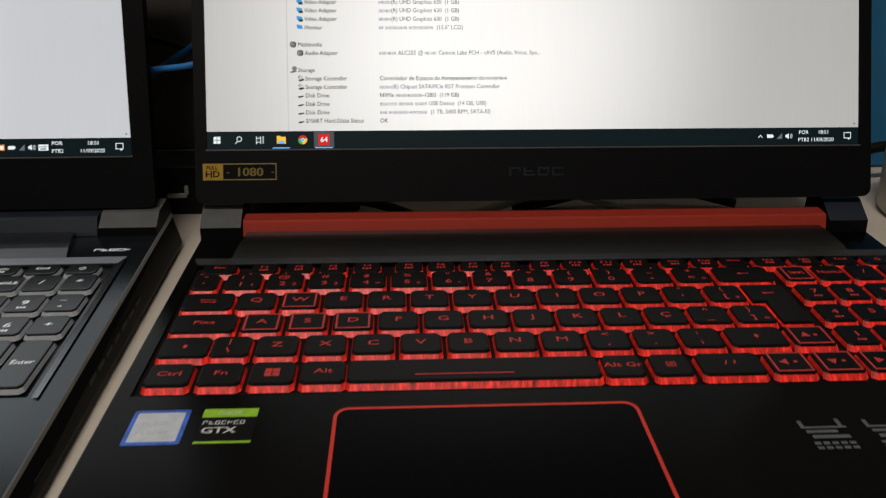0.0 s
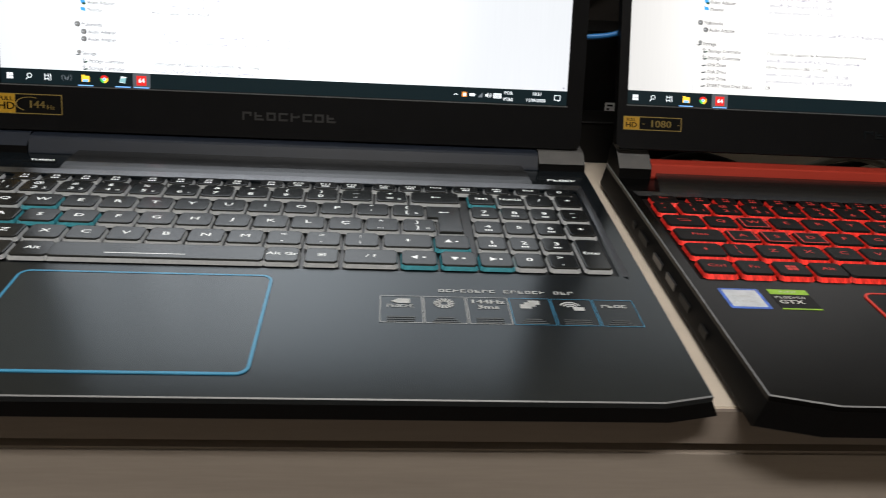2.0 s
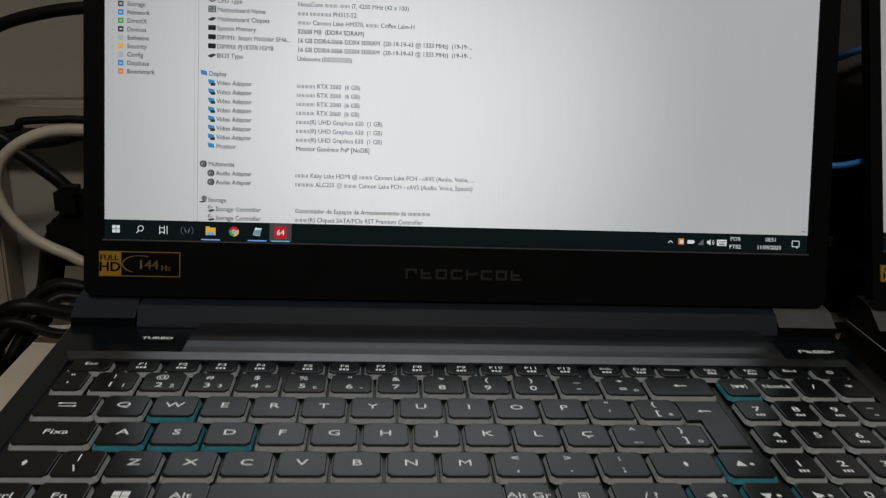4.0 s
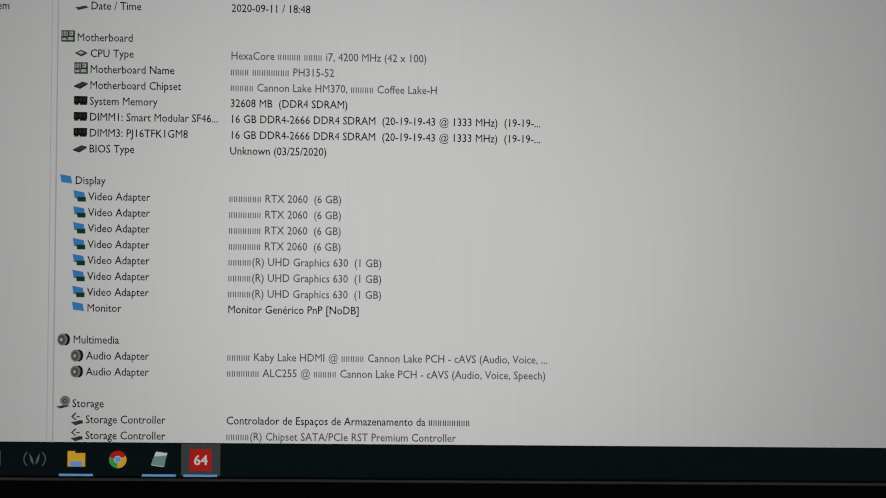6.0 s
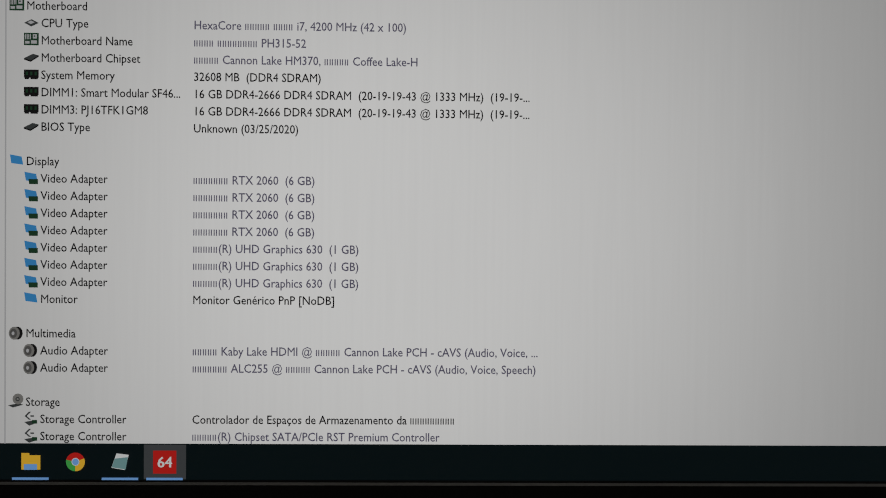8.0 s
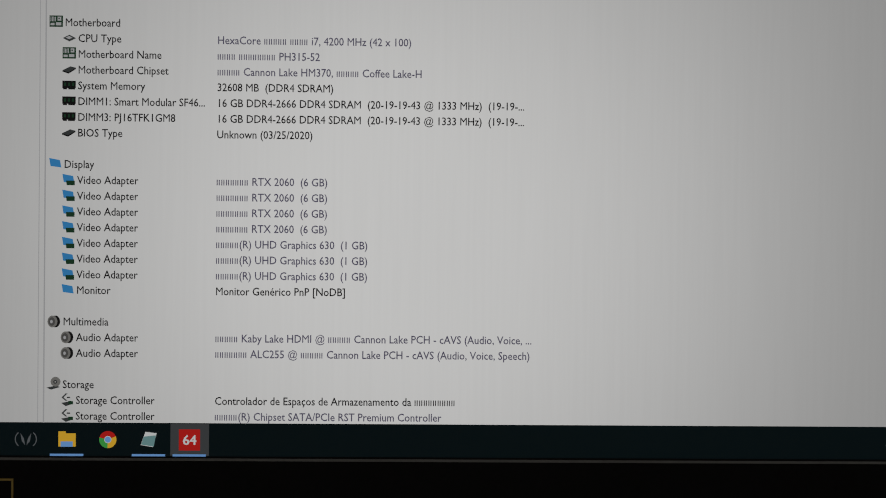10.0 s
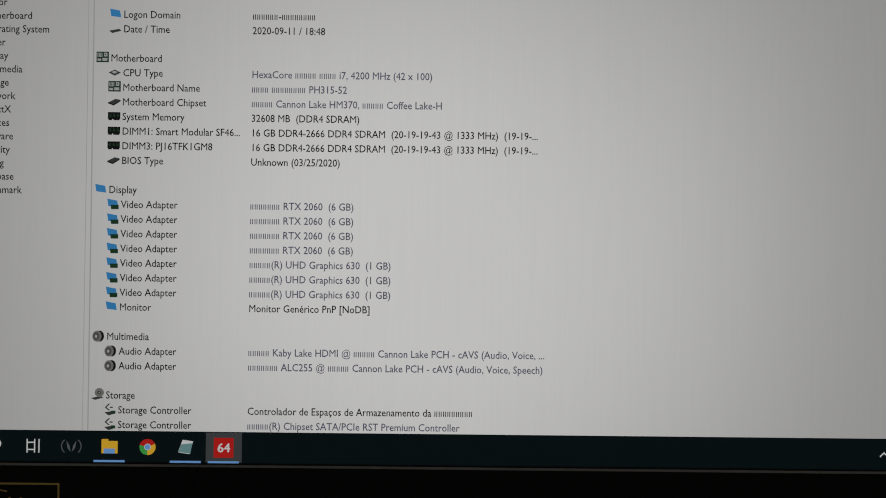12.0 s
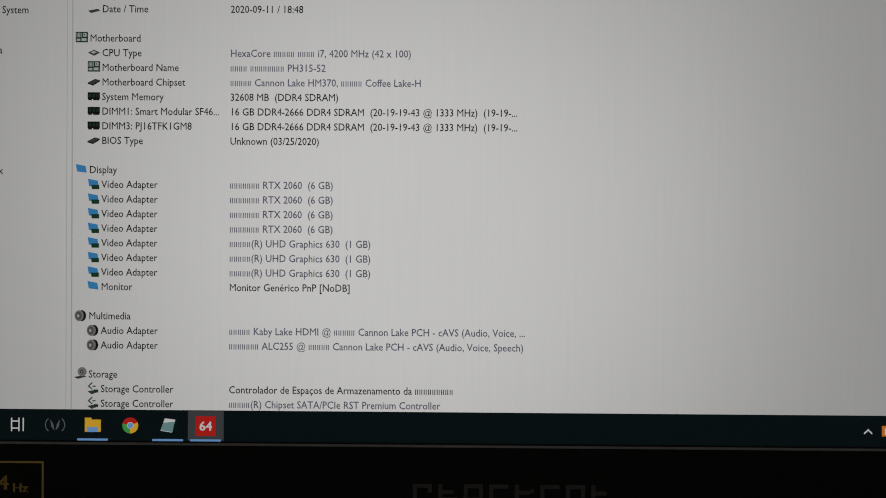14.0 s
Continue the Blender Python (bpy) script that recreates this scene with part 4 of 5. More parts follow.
    for text, uu, vv in (("POR", u - 2, 1044), ("PTB2", u - 4, 1066), ("18:51", 1796, 1044), ("11/09/2020", 1774, 1066)):
        part("writing", scr(line_geo(text, uu, vv, 15.5, 1.0)), U_ICONW, panel)
    g = Geo()
    q = 1886
    quad(g, q - 11, q + 11, v - 10, v - 8)
    quad(g, q - 11, q + 11, v + 6, v + 8)
    quad(g, q - 11, q - 9, v - 8, v + 6)
    quad(g, q + 9, q + 11, v - 8, v + 6)
    g.add([(q + 1, v + 8, .0003), (q + 7, v + 8, .0003), (q + 5, v + 13, .0003)], [(0, 1, 2), (2, 1, 0)])
    part("icon", scr(g), U_ICONW, panel)


def report_rows(scr, panel, rows, v0, pitch, cu, iu, vu, size, wide, dv):
    """The rows of the report, counted up from the lowest one."""
    for r, icon, name, value, tone in rows:
        v = v0 - r * pitch
        head = value is None
        u = cu if head else iu
        if icon:
            g, ms = row_icon(icon, u - 13, v)
            part("icon", scr(g), ms, panel)
        part("writing", scr(line_geo(name, u, v, size, wide)), U_BLACK, panel)
        if value:
            part("writing", scr(line_geo(value, vu, v + dv, size, wide)), U_GREY if tone else U_BLACK, panel)


def tree_rows(scr, panel, v0, pitch, size, wide):
    names = ["Benchmark", "Database", "Config", "Security", "Software", "Devices", "DirectX", "Network", "Storage", "Multimedia", "Display", "Server",
             "Operating System", "Motherboard", "Sensor"]
    tones = [U_ORG, U_BLU, U_DIV, U_YEL, U_DIV, U_DARK, U_GRN, U_BLU, U_DARK, U_DARK, U_BLU, U_BLU, U_BLU, U_LEAF, U_BLU]
    for k, name in enumerate(names):
        v = v0 - pitch * k
        part("writing", scr(line_geo(name, 57, v, size, wide)), U_BLACK, panel)
        part("icon", scr(quad(quad(Geo(), 34, 48, v - 7, v + 7), 38, 45, v - 2, v + 3, 1, 0.0005)), [tones[k], U_DIV], panel)
        g = Geo().add([(18, v - 5, .0003), (23, v, .0003), (18, v + 5, .0003), (20, v, .0003)], [(0, 1, 3), (1, 2, 3), (3, 1, 0), (3, 2, 1)])
        part("icon", scr(g), U_DIV, panel)


def badge(scr, lid, u0, u1, v0, v1, words):
    """The bezel sticker: a yellow field and a black one with gold writing."""
    um = u0 + (u1 - u0) * 0.27
    g = quad(Geo(), u0, u1, v0, v1, 0, 0.0013)
    part("badge", scr(g), M_ST_GOLD, lid, "yellow and black screen sticker")
    part("badge_field", scr(quad(Geo(), u0 + 2, um, v0 + 2, v1 - 2, 0, 0.0014)), M_ST_YELLOW, lid, "yellow sticker field")
    part("badge_field", scr(quad(Geo(), um + 1, u1 - 3, v0 + 3, v1 - 3, 0, 0.0014)), M_ST_BLACK, lid, "black sticker field")
    h = v1 - v0
    for text, u, v, s, w, m in words:
        tw = text_width(text, s * h, w, BOLD)
        g = line_geo(text, u0 + u * (u1 - u0) - tw / 2, v0 + v * h, s * h, w, 0.0016, BOLD)
        part("badge_writing", scr(g), m, lid)


def letter_bars(g, x, y, n, w, h, gap, mi=0, first=0):
    """A mark drawn as plain upright shapes, each a little different."""
    for i in range(first, first + n):
        a, t = x + (i - first) * (w + gap), min(w, h) * 0.24
        strokes = [(a, a + t, y, y + h)]
        if i % 3 != 1:
            strokes.append((a + t, a + w, y + h - t, y + h))
        if i % 4 != 0:
            strokes.append((a + t, a + w, y, y + t))
        if i % 2 == 0:
            strokes.append((a + w - t, a + w, y + (0 if i % 4 else h / 2), y + h - t))
        if i % 3 == 1:
            strokes.append((a + t, a + w * 0.8, y + h * 0.42, y + h * 0.42 + t))
        for x0, x1, y0, y1 in strokes:
            g.add([(x0, y0, 0), (x1, y0, 0), (x1, y1, 0), (x0, y1, 0)], [(0, 1, 2, 3)], mi)
    return g


def chip_stickers(lie, lap, ya, yb, green_word, mint, xa=-0.1702, xb=-0.1515, xc=-0.1458, xd=-0.1288):
    part("sticker", lie(Geo().prism(rounded(xa, xb, yb, ya, 0.0008, 2), 0.0, 0.00012)), M_ST_BLUE, lap, "blue processor sticker")
    part("sticker_field", lie(Geo().prism(rounded(xa + 0.0016, xb - 0.0016, yb + 0.0016, ya - 0.0016, 0.0004, 2), 0.0001, 0.0002)), M_ST_SILVER, lap, "silver sticker field")
    g = letter_bars(Geo(), xa + 0.0045, (ya + yb) / 2 + 0.0008, 5, 0.0014, 0.0020, 0.0005)
    letter_bars(g, xa + 0.0035, (ya + yb) / 2 - 0.0042, 6, 0.0014, 0.0018, 0.0005)
    part("sticker_print", lie(g, 0.00026), M_PRINT, lap)
    part("sticker", lie(Geo().prism(rounded(xc, xd, yb, ya, 0.0004, 2), 0.0, 0.00012)), M_ST_BLACK, lap, "black and green graphics sticker")
    g = Geo().box(xc, xd, ya - 0.0048, ya, 0.00012, 0.0002)
    g.box(xc, xd, yb, yb + 0.0011, 0.00012, 0.0002)
    part("sticker_field", lie(g), M_ST_GREEN, lap, "green sticker field")
    g = letter_bars(Geo(), xc + 0.0055, ya - 0.0034, 6, 0.0010, 0.0018, 0.0004)
    part("sticker_print", lie(g, 0.0003), M_ST_WHITE, lap)
    g = letter_bars(Geo(), xc + 0.0010, ya - (0.0080 if mint else 0.0090), 7, 0.0016, 0.0020, 0.0005)
    part("sticker_print", lie(g, 0.0003), M_ST_WHITE, lap)
    g = Geo()
    size = 0.0082 if mint else 0.0046
    text_geo(g, green_word, xc + (0.0022 if mint else 0.0010), ya - (0.0156 if mint else 0.0138), size, 1.25, face=BOLD)
    part("sticker_print", lie(g, 0.0003), M_ST_MINT if mint else M_ST_WHITE, lap)


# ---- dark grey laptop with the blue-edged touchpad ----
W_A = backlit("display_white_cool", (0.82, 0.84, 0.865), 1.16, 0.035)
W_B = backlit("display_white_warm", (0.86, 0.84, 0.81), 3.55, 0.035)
# an added tinted coat stands in for the panel's dimming at a slant
coat_b = W_B.node_tree.nodes["Principled BSDF"]
coat_b.inputs["Coat Weight"].default_value, coat_b.inputs["Coat IOR"].default_value, coat_b.inputs["Coat Roughness"].default_value = 1.0, 1.05, 0.3
coat_b.inputs["Coat Tint"].default_value = (0.30, 0.30, 0.30, 1)
MA = dict(tag="l", pale=1, dx=-0.0003, rowy=ROW_A_Y, kd=1.04, cut=0.020, hinge_profile=[(-0.0200, 0.0170), (-0.0187, 0.0248), (-0.0100, 0.0302), (0.006, 0.0310), (0.010, 0.027), (0.010, 0.0135)], kx=1.0, flare=0.0035, kw=1.05, bar_end=0.1545, hw=0.1850, yf=-0.2487, yc=-0.2532, side=(-52, 1978), zd=0.02044, deck=M_DECK_A, deck_label="dark blue-grey metal palm rest", edge=M_EDGE, plate=M_PLATE_A, rim=M_RIM, strip=M_STRIP_A, bow=3, rise=0.0030, strip_x=(-0.1285, 0.1475), key=M_KEY_A, skirt=M_SKIRT_A,
          skirt_accent=M_SKIRT_T, legend=M_LEG_A, line=M_TEAL, line_label="thin teal touchpad outline", pad=M_PAD_A, pad_label="smooth grey touchpad",
          hinge=M_HINGE_LIT, bar=M_BARREL, bar_profile=[(-0.0192, 0.0180), (-0.0196, 0.0210), (-0.0190, 0.0225), (-0.0160, 0.0288), (-0.0145, 0.0298), (0.002, 0.0304), (0.004, 0.018)], bar_label="dark grey hinge bar", white=W_A)
lapA, lidA, panA, scrA, lieA = laptop(pose(0, 0, Z0), "dark grey open gaming laptop with white key legends", MA, 15.78, 0.8015 - Z0, 0.0288,
                                      (-0.1030, 0.0086, -0.1630, -0.2396), 1232, False)
ROW_A = [
    (28, "screen", "Logon Domain", "~~~~~~-~~~~~~~~", 0), (27, "disk", "Date / Time", "2020-09-11 / 18:48", 0),
    (25, "board", "Motherboard", None, 0), (24, "cpu", "CPU Type", "HexaCore ~~~~~ ~~~~ i7, 4200 MHz (42 x 100)", 1),
    (23, "board", "Motherboard Name", "~~~~ ~~~~~~~~ PH315-52", 1), (22, "chip", "Motherboard Chipset", "~~~~~ Cannon Lake HM370, ~~~~~ Coffee Lake-H", 1),
    (21, "ram", "System Memory", "32608 MB  (DDR4 SDRAM)", 0), (20, "ram", "DIMM1: Smart Modular SF46...", "16 GB DDR4-2666 DDR4 SDRAM  (20-19-19-43 @ 1333 MHz)  (19-19-...", 0),
    (19, "ram", "DIMM3: PJ16TFK1GM8", "16 GB DDR4-2666 DDR4 SDRAM  (20-19-19-43 @ 1333 MHz)  (19-19-...", 0), (18, "chip", "BIOS Type", "Unknown (03/25/2020)", 0),
    (16, "screen", "Display", None, 0)]
ROW_A += [(15 - i, "adapter", "Video Adapter", "~~~~~~~ RTX 2060  (6 GB)" if i < 4 else "~~~~~(R) UHD Graphics 630  (1 GB)", 1) for i in range(7)]
ROW_A += [(8, "screen", "Monitor", "Monitor Genérico PnP [NoDB]", 0), (6, "sound", "Multimedia", None, 0),
          (5, "sound", "Audio Adapter", "~~~~~ Kaby Lake HDMI @ ~~~~~ Cannon Lake PCH - cAVS (Audio, Voice, ...", 1),
          (4, "sound", "Audio Adapter", "~~~~~~~ ALC255 @ ~~~~~ Cannon Lake PCH - cAVS (Audio, Voice, Speech)", 1), (2, "drive", "Storage", None, 0),
          (1, "ctrl", "Storage Controller", "Controlador de Espaços de Armazenamento da ~~~~~~~~~", 0),
          (0, "ctrl", "Storage Controller", "~~~~~(R) Chipset SATA/PCIe RST Premium Controller", 1)]
SZ = 17.0
WIDE = 465.0 / text_width("16 GB DDR4-2666 DDR4 SDRAM  (20-19-19-43 @ 1333 MHz)  (19-19-...", SZ)
report_rows(scrA, panA, ROW_A, 1019.6, 23.67, 267.4, 287.2, 495.5, SZ, WIDE, 0.2)
tree_rows(scrA, panA, 643, 21.7, SZ, WIDE)
part("divider", scrA(quad(quad(Geo(), 238.5, 240.5, 60, 1030), 230, 231, 60, 1030, 0, 0.0002)), U_DIV, panA)
part("scroll_mark", scrA(Geo().add([(1903, 1018, .0003), (1911, 1018, .0003), (1907, 1023, .0003)], [(0, 1, 2), (2, 1, 0)])), U_GREY, panA)
taskbar(scrA, panA, ["start", "search", "tasks", "mark", "folder", "browser", "note", "64"], 1527, 30.1, 61.2, True)
badge(scrA, lidA, -12, 198, 1113, 1180, [("FULL", 0.125, 0.26, 0.30, 1.1, M_ST_BLACK), ("HD", 0.13, 0.62, 0.52, 1.1, M_ST_BLACK),
                                         ("144", 0.60, 0.52, 0.50, 1.1, M_ST_GOLD), ("Hz", 0.82, 0.64, 0.30, 1.1, M_ST_GOLD)])
g = Geo()
ring(g, 100, 1147, 44, 48, 0, 12, 2.0, 5.2, 0.0016)
part("badge_writing", scrA(g.moved(lambda u, v, d: (u - 6, 1147 + (v - 1147) * 0.5, d))), M_ST_GOLD, lidA)
g = letter_bars(Geo(), 795, -1172, 8, 31, 28, 10)
part("bezel_mark", scrA(g.moved(lambda u, v, d: (u, -v, 0.0014))), M_LOGO, lidA, "raised dark metal mark on the bezel")
chip_stickers(lieA, lapA, -0.1632, -0.1815, "RTX", True, -0.1725, -0.1540, -0.1470, -0.1286)
# printed feature boxes on the palm rest
for i in range(19):
    if i not in (8, 15):
        part("printed_letter", lieA(letter_bars(Geo(), 0.0837 + i * 0.0033, -0.1745, 1, 0.0025, 0.0026, 0, 0, i + 2), 0.0002), M_PRINT, lapA)
for i in range(6):
    x0 = 0.0572 + i * 0.0192
    x1, y1, y0 = x0 + 0.0186, -0.1786, -0.2008
    g = Geo()
    for q in ((x0, x1, y1 - 0.0003, y1), (x0, x1, y0, y0 + 0.0003), (x0, x0 + 0.0003, y0, y1), (x1 - 0.0003, x1, y0, y1)):
        g.add([(q[0], q[2], 0), (q[1], q[2], 0), (q[1], q[3], 0), (q[0], q[3], 0)], [(0, 1, 2, 3)], 1 if i > 2 else 0)
    for k in range(3):
        c = 0.006 - 0.0012 * k * (i % 2)
        g.add([(x0 + 0.0091 - c, y0 + 0.0010 + k * 0.0016, 0), (x0 + 0.0091 + c, y0 + 0.0010 + k * 0.0016, 0), (x0 + 0.0091 + c, y0 + 0.0016 + k * 0.0016, 0),
               (x0 + 0.0091 - c, y0 + 0.0016 + k * 0.0016, 0)], [(0, 1, 2, 3)], 2)
    cx, cy = x0 + 0.0091, y1 - 0.0058
    if i == 2:
        text_geo(g, "144Hz", cx - text_width("144Hz", 0.0046, 1.3, BOLD) / 2, cy + 0.0005, 0.0046, 1.3, face=BOLD)
        text_geo(g, "3ms", cx - text_width("3ms", 0.0046, 1.3, BOLD) / 2, cy - 0.0040, 0.0046, 1.3, face=BOLD)
    elif i == 1:
        for k in range(14):
            a = k * 0.4488
            g.add([(cx + 0.0016 * math.cos(a), cy + 0.0014 * math.sin(a), 0), (cx + 0.0046 * math.cos(a + 0.35), cy + 0.0042 * math.sin(a + 0.35), 0),
                   (cx + 0.0046 * math.cos(a + 0.62), cy + 0.0042 * math.sin(a + 0.62), 0), (cx + 0.0016 * math.cos(a + 0.35), cy + 0.0014 * math.sin(a + 0.35), 0)], [(0, 1, 2, 3)])
    elif i == 4:
        for k in range(3):
            for j in range(6):
                a, b = 0.5 + j * 0.36, 0.5 + (j + 1) * 0.36
                r0, r1 = 0.0014 + k * 0.0016, 0.0023 + k * 0.0016
                g.add([(cx - 0.001 + r * math.cos(t), cy - 0.002 + r * math.sin(t), 0) for r, t in ((r0, a), (r1, a), (r1, b), (r0, b))], [(3, 2, 1, 0)])
        g.box(cx, cx + 0.0050, cy - 0.0040, cy - 0.0010, 0, 0.00001)
    elif i == 3:
        for k in range(3):
            g.box(cx - 0.0045 + k * 0.002, cx + 0.0005 + k * 0.002, cy - 0.003 + k * 0.0017, cy + 0.0005 + k * 0.0017, 0, 0.00001)
    else:
        if i == 0:
            g.add([(cx - 0.0045, cy + 0.001, 0), (cx - 0.001, cy - 0.0006, 0), (cx + 0.004, cy - 0.0004, 0), (cx + 0.004, cy + 0.0034, 0), (cx - 0.001, cy + 0.0034, 0)], [(0, 1, 2, 3, 4)])
        letter_bars(g, cx - 0.006, cy - (0.0040 if i == 0 else 0.001), 6 if i == 0 else 4, 0.0016 if i == 0 else 0.0026, 0.0024, 0.0004)
    part("printed_box", lieA(g, 0.0002), [M_PRINT, M_TEAL, M_PRINT_DIM], lapA)
# mark beside the number pad, the mode key over the keyboard
for i in range(5):
    part("printed_letter", lieA(letter_bars(Geo(), 0.1580 + i * 0.0036, -0.0368, 1, 0.0030, 0.0026, 0, 0, i), 0.0002), M_LEG_A, lapA)
part("mode_button", lieA(Geo().prism(rounded(-0.1495, -0.1345, -0.0336, -0.0288, 0.0010, 3), -0.001, 0.0006)), M_KEY_A, lapA, "flat mode button")
g = Geo()
text_geo(g, "TURBO", -0.1488, -0.0324, 0.0031, 1.35, face=BOLD)
part("button_legend", lieA(g, 0.0008), M_LEG_A, lapA)
# vents and sockets along the side
for i in range(7):
    y = -0.075 - i * 0.0105
    part("vent_slot", Geo().box(0.1846, 0.1875, y, y + 0.0074, 0.0052, 0.0104), M_PORT, lapA)
for y, w in ((-0.172, 0.014), (-0.192, 0.012), (-0.210, 0.006)):
    part("socket", Geo().box(0.1846, 0.1875, y, y + w, 0.0050, 0.0085), M_PORT, lapA)

# ---- black laptop with red-lit keys ----
MB = dict(tag="r", pale=-1, dx=0.0014, rowy=ROW_B_Y, kd=1.035, cut=0.025, hinge_profile=[(-0.0200, 0.0140), (-0.0187, 0.0242), (-0.0070, 0.0318), (0.006, 0.0330), (0.010, 0.027), (0.010, 0.0135)], kx=0.9885, flare=0.0025, kw=1.03, bar_end=0.1545, hw=0.1765, yf=-0.2535, yc=-0.2598, side=(-34, 1956), zd=0.01768, deck=M_DECK_B, deck_label="black plastic palm rest with faint smudges", edge=M_EDGE, plate=M_PLATE_R, rim=M_RIM, strip=M_STRIP_B, bow=2, rise=0.0036, strip_x=(-0.1560, 0.1540), key=M_KEY_B, skirt=M_SKIRT_R,
          skirt_accent=M_SKIRT_R, legend=M_LEG_R, line=M_REDLINE, line_label="bright red touchpad outline with a faint added glow", pad=M_PAD_B, pad_label="black touchpad",
          hinge=M_HINGE_LIT, bar=M_RED, bar_profile=[(-0.0172, 0.0165), (-0.0176, 0.0190), (-0.0172, 0.0200), (-0.0155, 0.0258), (-0.0143, 0.0265), (-0.0050, 0.0267), (-0.004, 0.0165)], bar_label="red metal hinge bar", white=W_B)
lapB, lidB, panB, scrB, lieB = laptop(pose(0.3828, -0.0034, Z0, 0, 0, -0.75), "black open gaming laptop with red backlit keys", MB, 22.94,
                                      0.8045 - Z0, -0.0053, (-0.0962, 0.0115, -0.1688, -0.2468), 1236, True)
ROW_B = [(0, "disk", "SMART Hard Disks Status", "OK", 0), (1, "disk", "Disk Drive", "~~~ ~~~~~~~~-~~~~~~~  (1 TB, 5400 RPM, SATA-III)", 1),
         (2, "disk", "Disk Drive", "~~~~~~~ ~~~~~~ ~~~~~ USB Device  (14 GB, USB)", 1), (3, "disk", "Disk Drive", "NVMe ~~~~~~~~~~~-128G  (119 GB)", 0),
         (4, "ctrl", "Storage Controller", "~~~~~(R) Chipset SATA/PCIe RST Premium Controller", 1),
         (5, "ctrl", "Storage Controller", "Controlador de Espaços de Armazenamento da ~~~~~~~~~", 0), (6, "drive", "Storage", None, 0),
         (8, "sound", "Audio Adapter", "~~~~~~~ ALC255 @ ~~~~~ Cannon Lake PCH - cAVS (Audio, Voice, Spe...", 1), (9, "sound", "Multimedia", None, 0),
         (11, "screen", "Monitor", "~~ ~~~~~~~~~ ~~~~~~~~~~  (15.6\" LCD)", 1)]
ROW_B += [(12 + i, "adapter", "Video Adapter", "~~~~~(R) UHD Graphics 630  (1 GB)", 1) for i in range(4)] + [(16, "screen", "Display", None, 0)]
report_rows(scrB, panB, ROW_B, 1001.0, 24.35, 264.0, 284.0, 498.0, SZ * 1.02, WIDE, 0.0)
tree_rows(scrB, panB, 640, 22.2, SZ * 1.02, WIDE)
part("divider", scrB(quad(Geo(), 233, 235, 60, 1030)), U_DIV, panB)
part("scroll_mark", scrB(Geo().add([(1903, 1018, .0003), (1911, 1018, .0003), (1907, 1023, .0003)], [(0, 1, 2), (2, 1, 0)])), U_GREY, panB)
taskbar(scrB, panB, ["start", "search", "tasks", "folder", "browser", "64"], 1622, 29.0, 61.2, False)
badge(scrB, lidB, -12, 198, 1122, 1170, [("FULL", 0.125, 0.26, 0.32, 1.0, M_ST_BLACK), ("HD", 0.13, 0.64, 0.54, 1.1, M_ST_BLACK), ("1080", 0.63, 0.52, 0.72, 1.15, M_ST_GOLD),
                                         ("-", 0.34, 0.50, 0.5, 1.0, M_ST_GOLD), ("-", 0.94, 0.50, 0.5, 1.0, M_ST_GOLD)])
g = letter_bars(Geo(), 872, -1166, 4, 34, 26, 8)
part("bezel_mark", scrB(g.moved(lambda u, v, d: (u, -v, 0.0013))), M_DECK_A, lidB, "dark mark on the bezel")
chip_stickers(lieB, lapB, -0.1676, -0.1868, "GTX", False, -0.1655, -0.1461, -0.1416, -0.1227)
for i, (x, w) in enumerate(((0.0620, 0.0200), (0.0850, 0.0200), (0.1080, 0.0200), (0.1310, 0.0200))):
    g = Geo()
    g.box(x + 0.002, x + w - 0.002, -0.1805, -0.1795, 0, 0.00001)
    g.box(x + 0.003, x + w - 0.006, -0.1830, -0.1815, 0, 0.00001)
    g.box(x + 0.004, x + w - 0.003, -0.1860, -0.1842, 0, 0.00001)
    g.box(x + 0.002, x + 0.0035, -0.1795, -0.1762, 0, 0.00001)
    g.box(x + w - 0.0045, x + w - 0.003, -0.1795, -0.1755, 0, 0.00001)
    for k in range(2):
        for j in range(5):
            g.box(x + 0.003 + j * 0.003, x + 0.0052 + j * 0.003, -0.1892 - k * 0.0024, -0.1878 - k * 0.0024, 0, 0.00001)
    part("printed_mark", lieB(g.moved(lambda x, y, z: (x, y - 0.006, z)), 0.0002), M_PRINT_DIM, lapB)
for y, w, m in ((-0.075, 0.005, M_PORT), (-0.100, 0.016, M_PORT), (-0.128, 0.015, M_PORT_METAL), (-0.150, 0.014, M_PORT_METAL), (-0.172, 0.014, M_PORT), (-0.196, 0.009, M_PORT)):
    part("socket", Geo().box(-0.1787, -0.1762, y, y + w, 0.0066, 0.0104), m, lapB)

# ---- things behind and beside the laptops ----
cable([(-0.13, 0.098, 0.830), (-0.205, 0.100, 0.832), (-0.235, 0.1, 0.830), (-0.257, 0.1, 0.818), (-0.266, 0.1, 0.801), (-0.263, 0.1, 0.783), (-0.250, 0.1, 0.767),
       (-0.232, 0.1, 0.757), (-0.205, 0.1, 0.7480), (-0.12, 0.1, 0.7476)], 0.0034, M_CREAM, "thick cream cable looped behind the dark laptop")
cable([(-0.45, 0.14, 0.840), (-0.296, 0.14, 0.822), (-0.270, 0.14, 0.809), (-0.250, 0.14, 0.794), (-0.230, 0.14, 0.778), (-0.17, 0.14, 0.7485)], 0.0044, M_CABLE,
      "thick black cable slanting down to the desk")
cable([(-0.46, 0.16, 0.806), (-0.305, 0.16, 0.808), (-0.255, 0.16, 0.812), (-0.226, 0.16, 0.818), (-0.10, 0.16, 0.83)], 0.0040, M_CABLE, "black cable crossing behind the laptop")
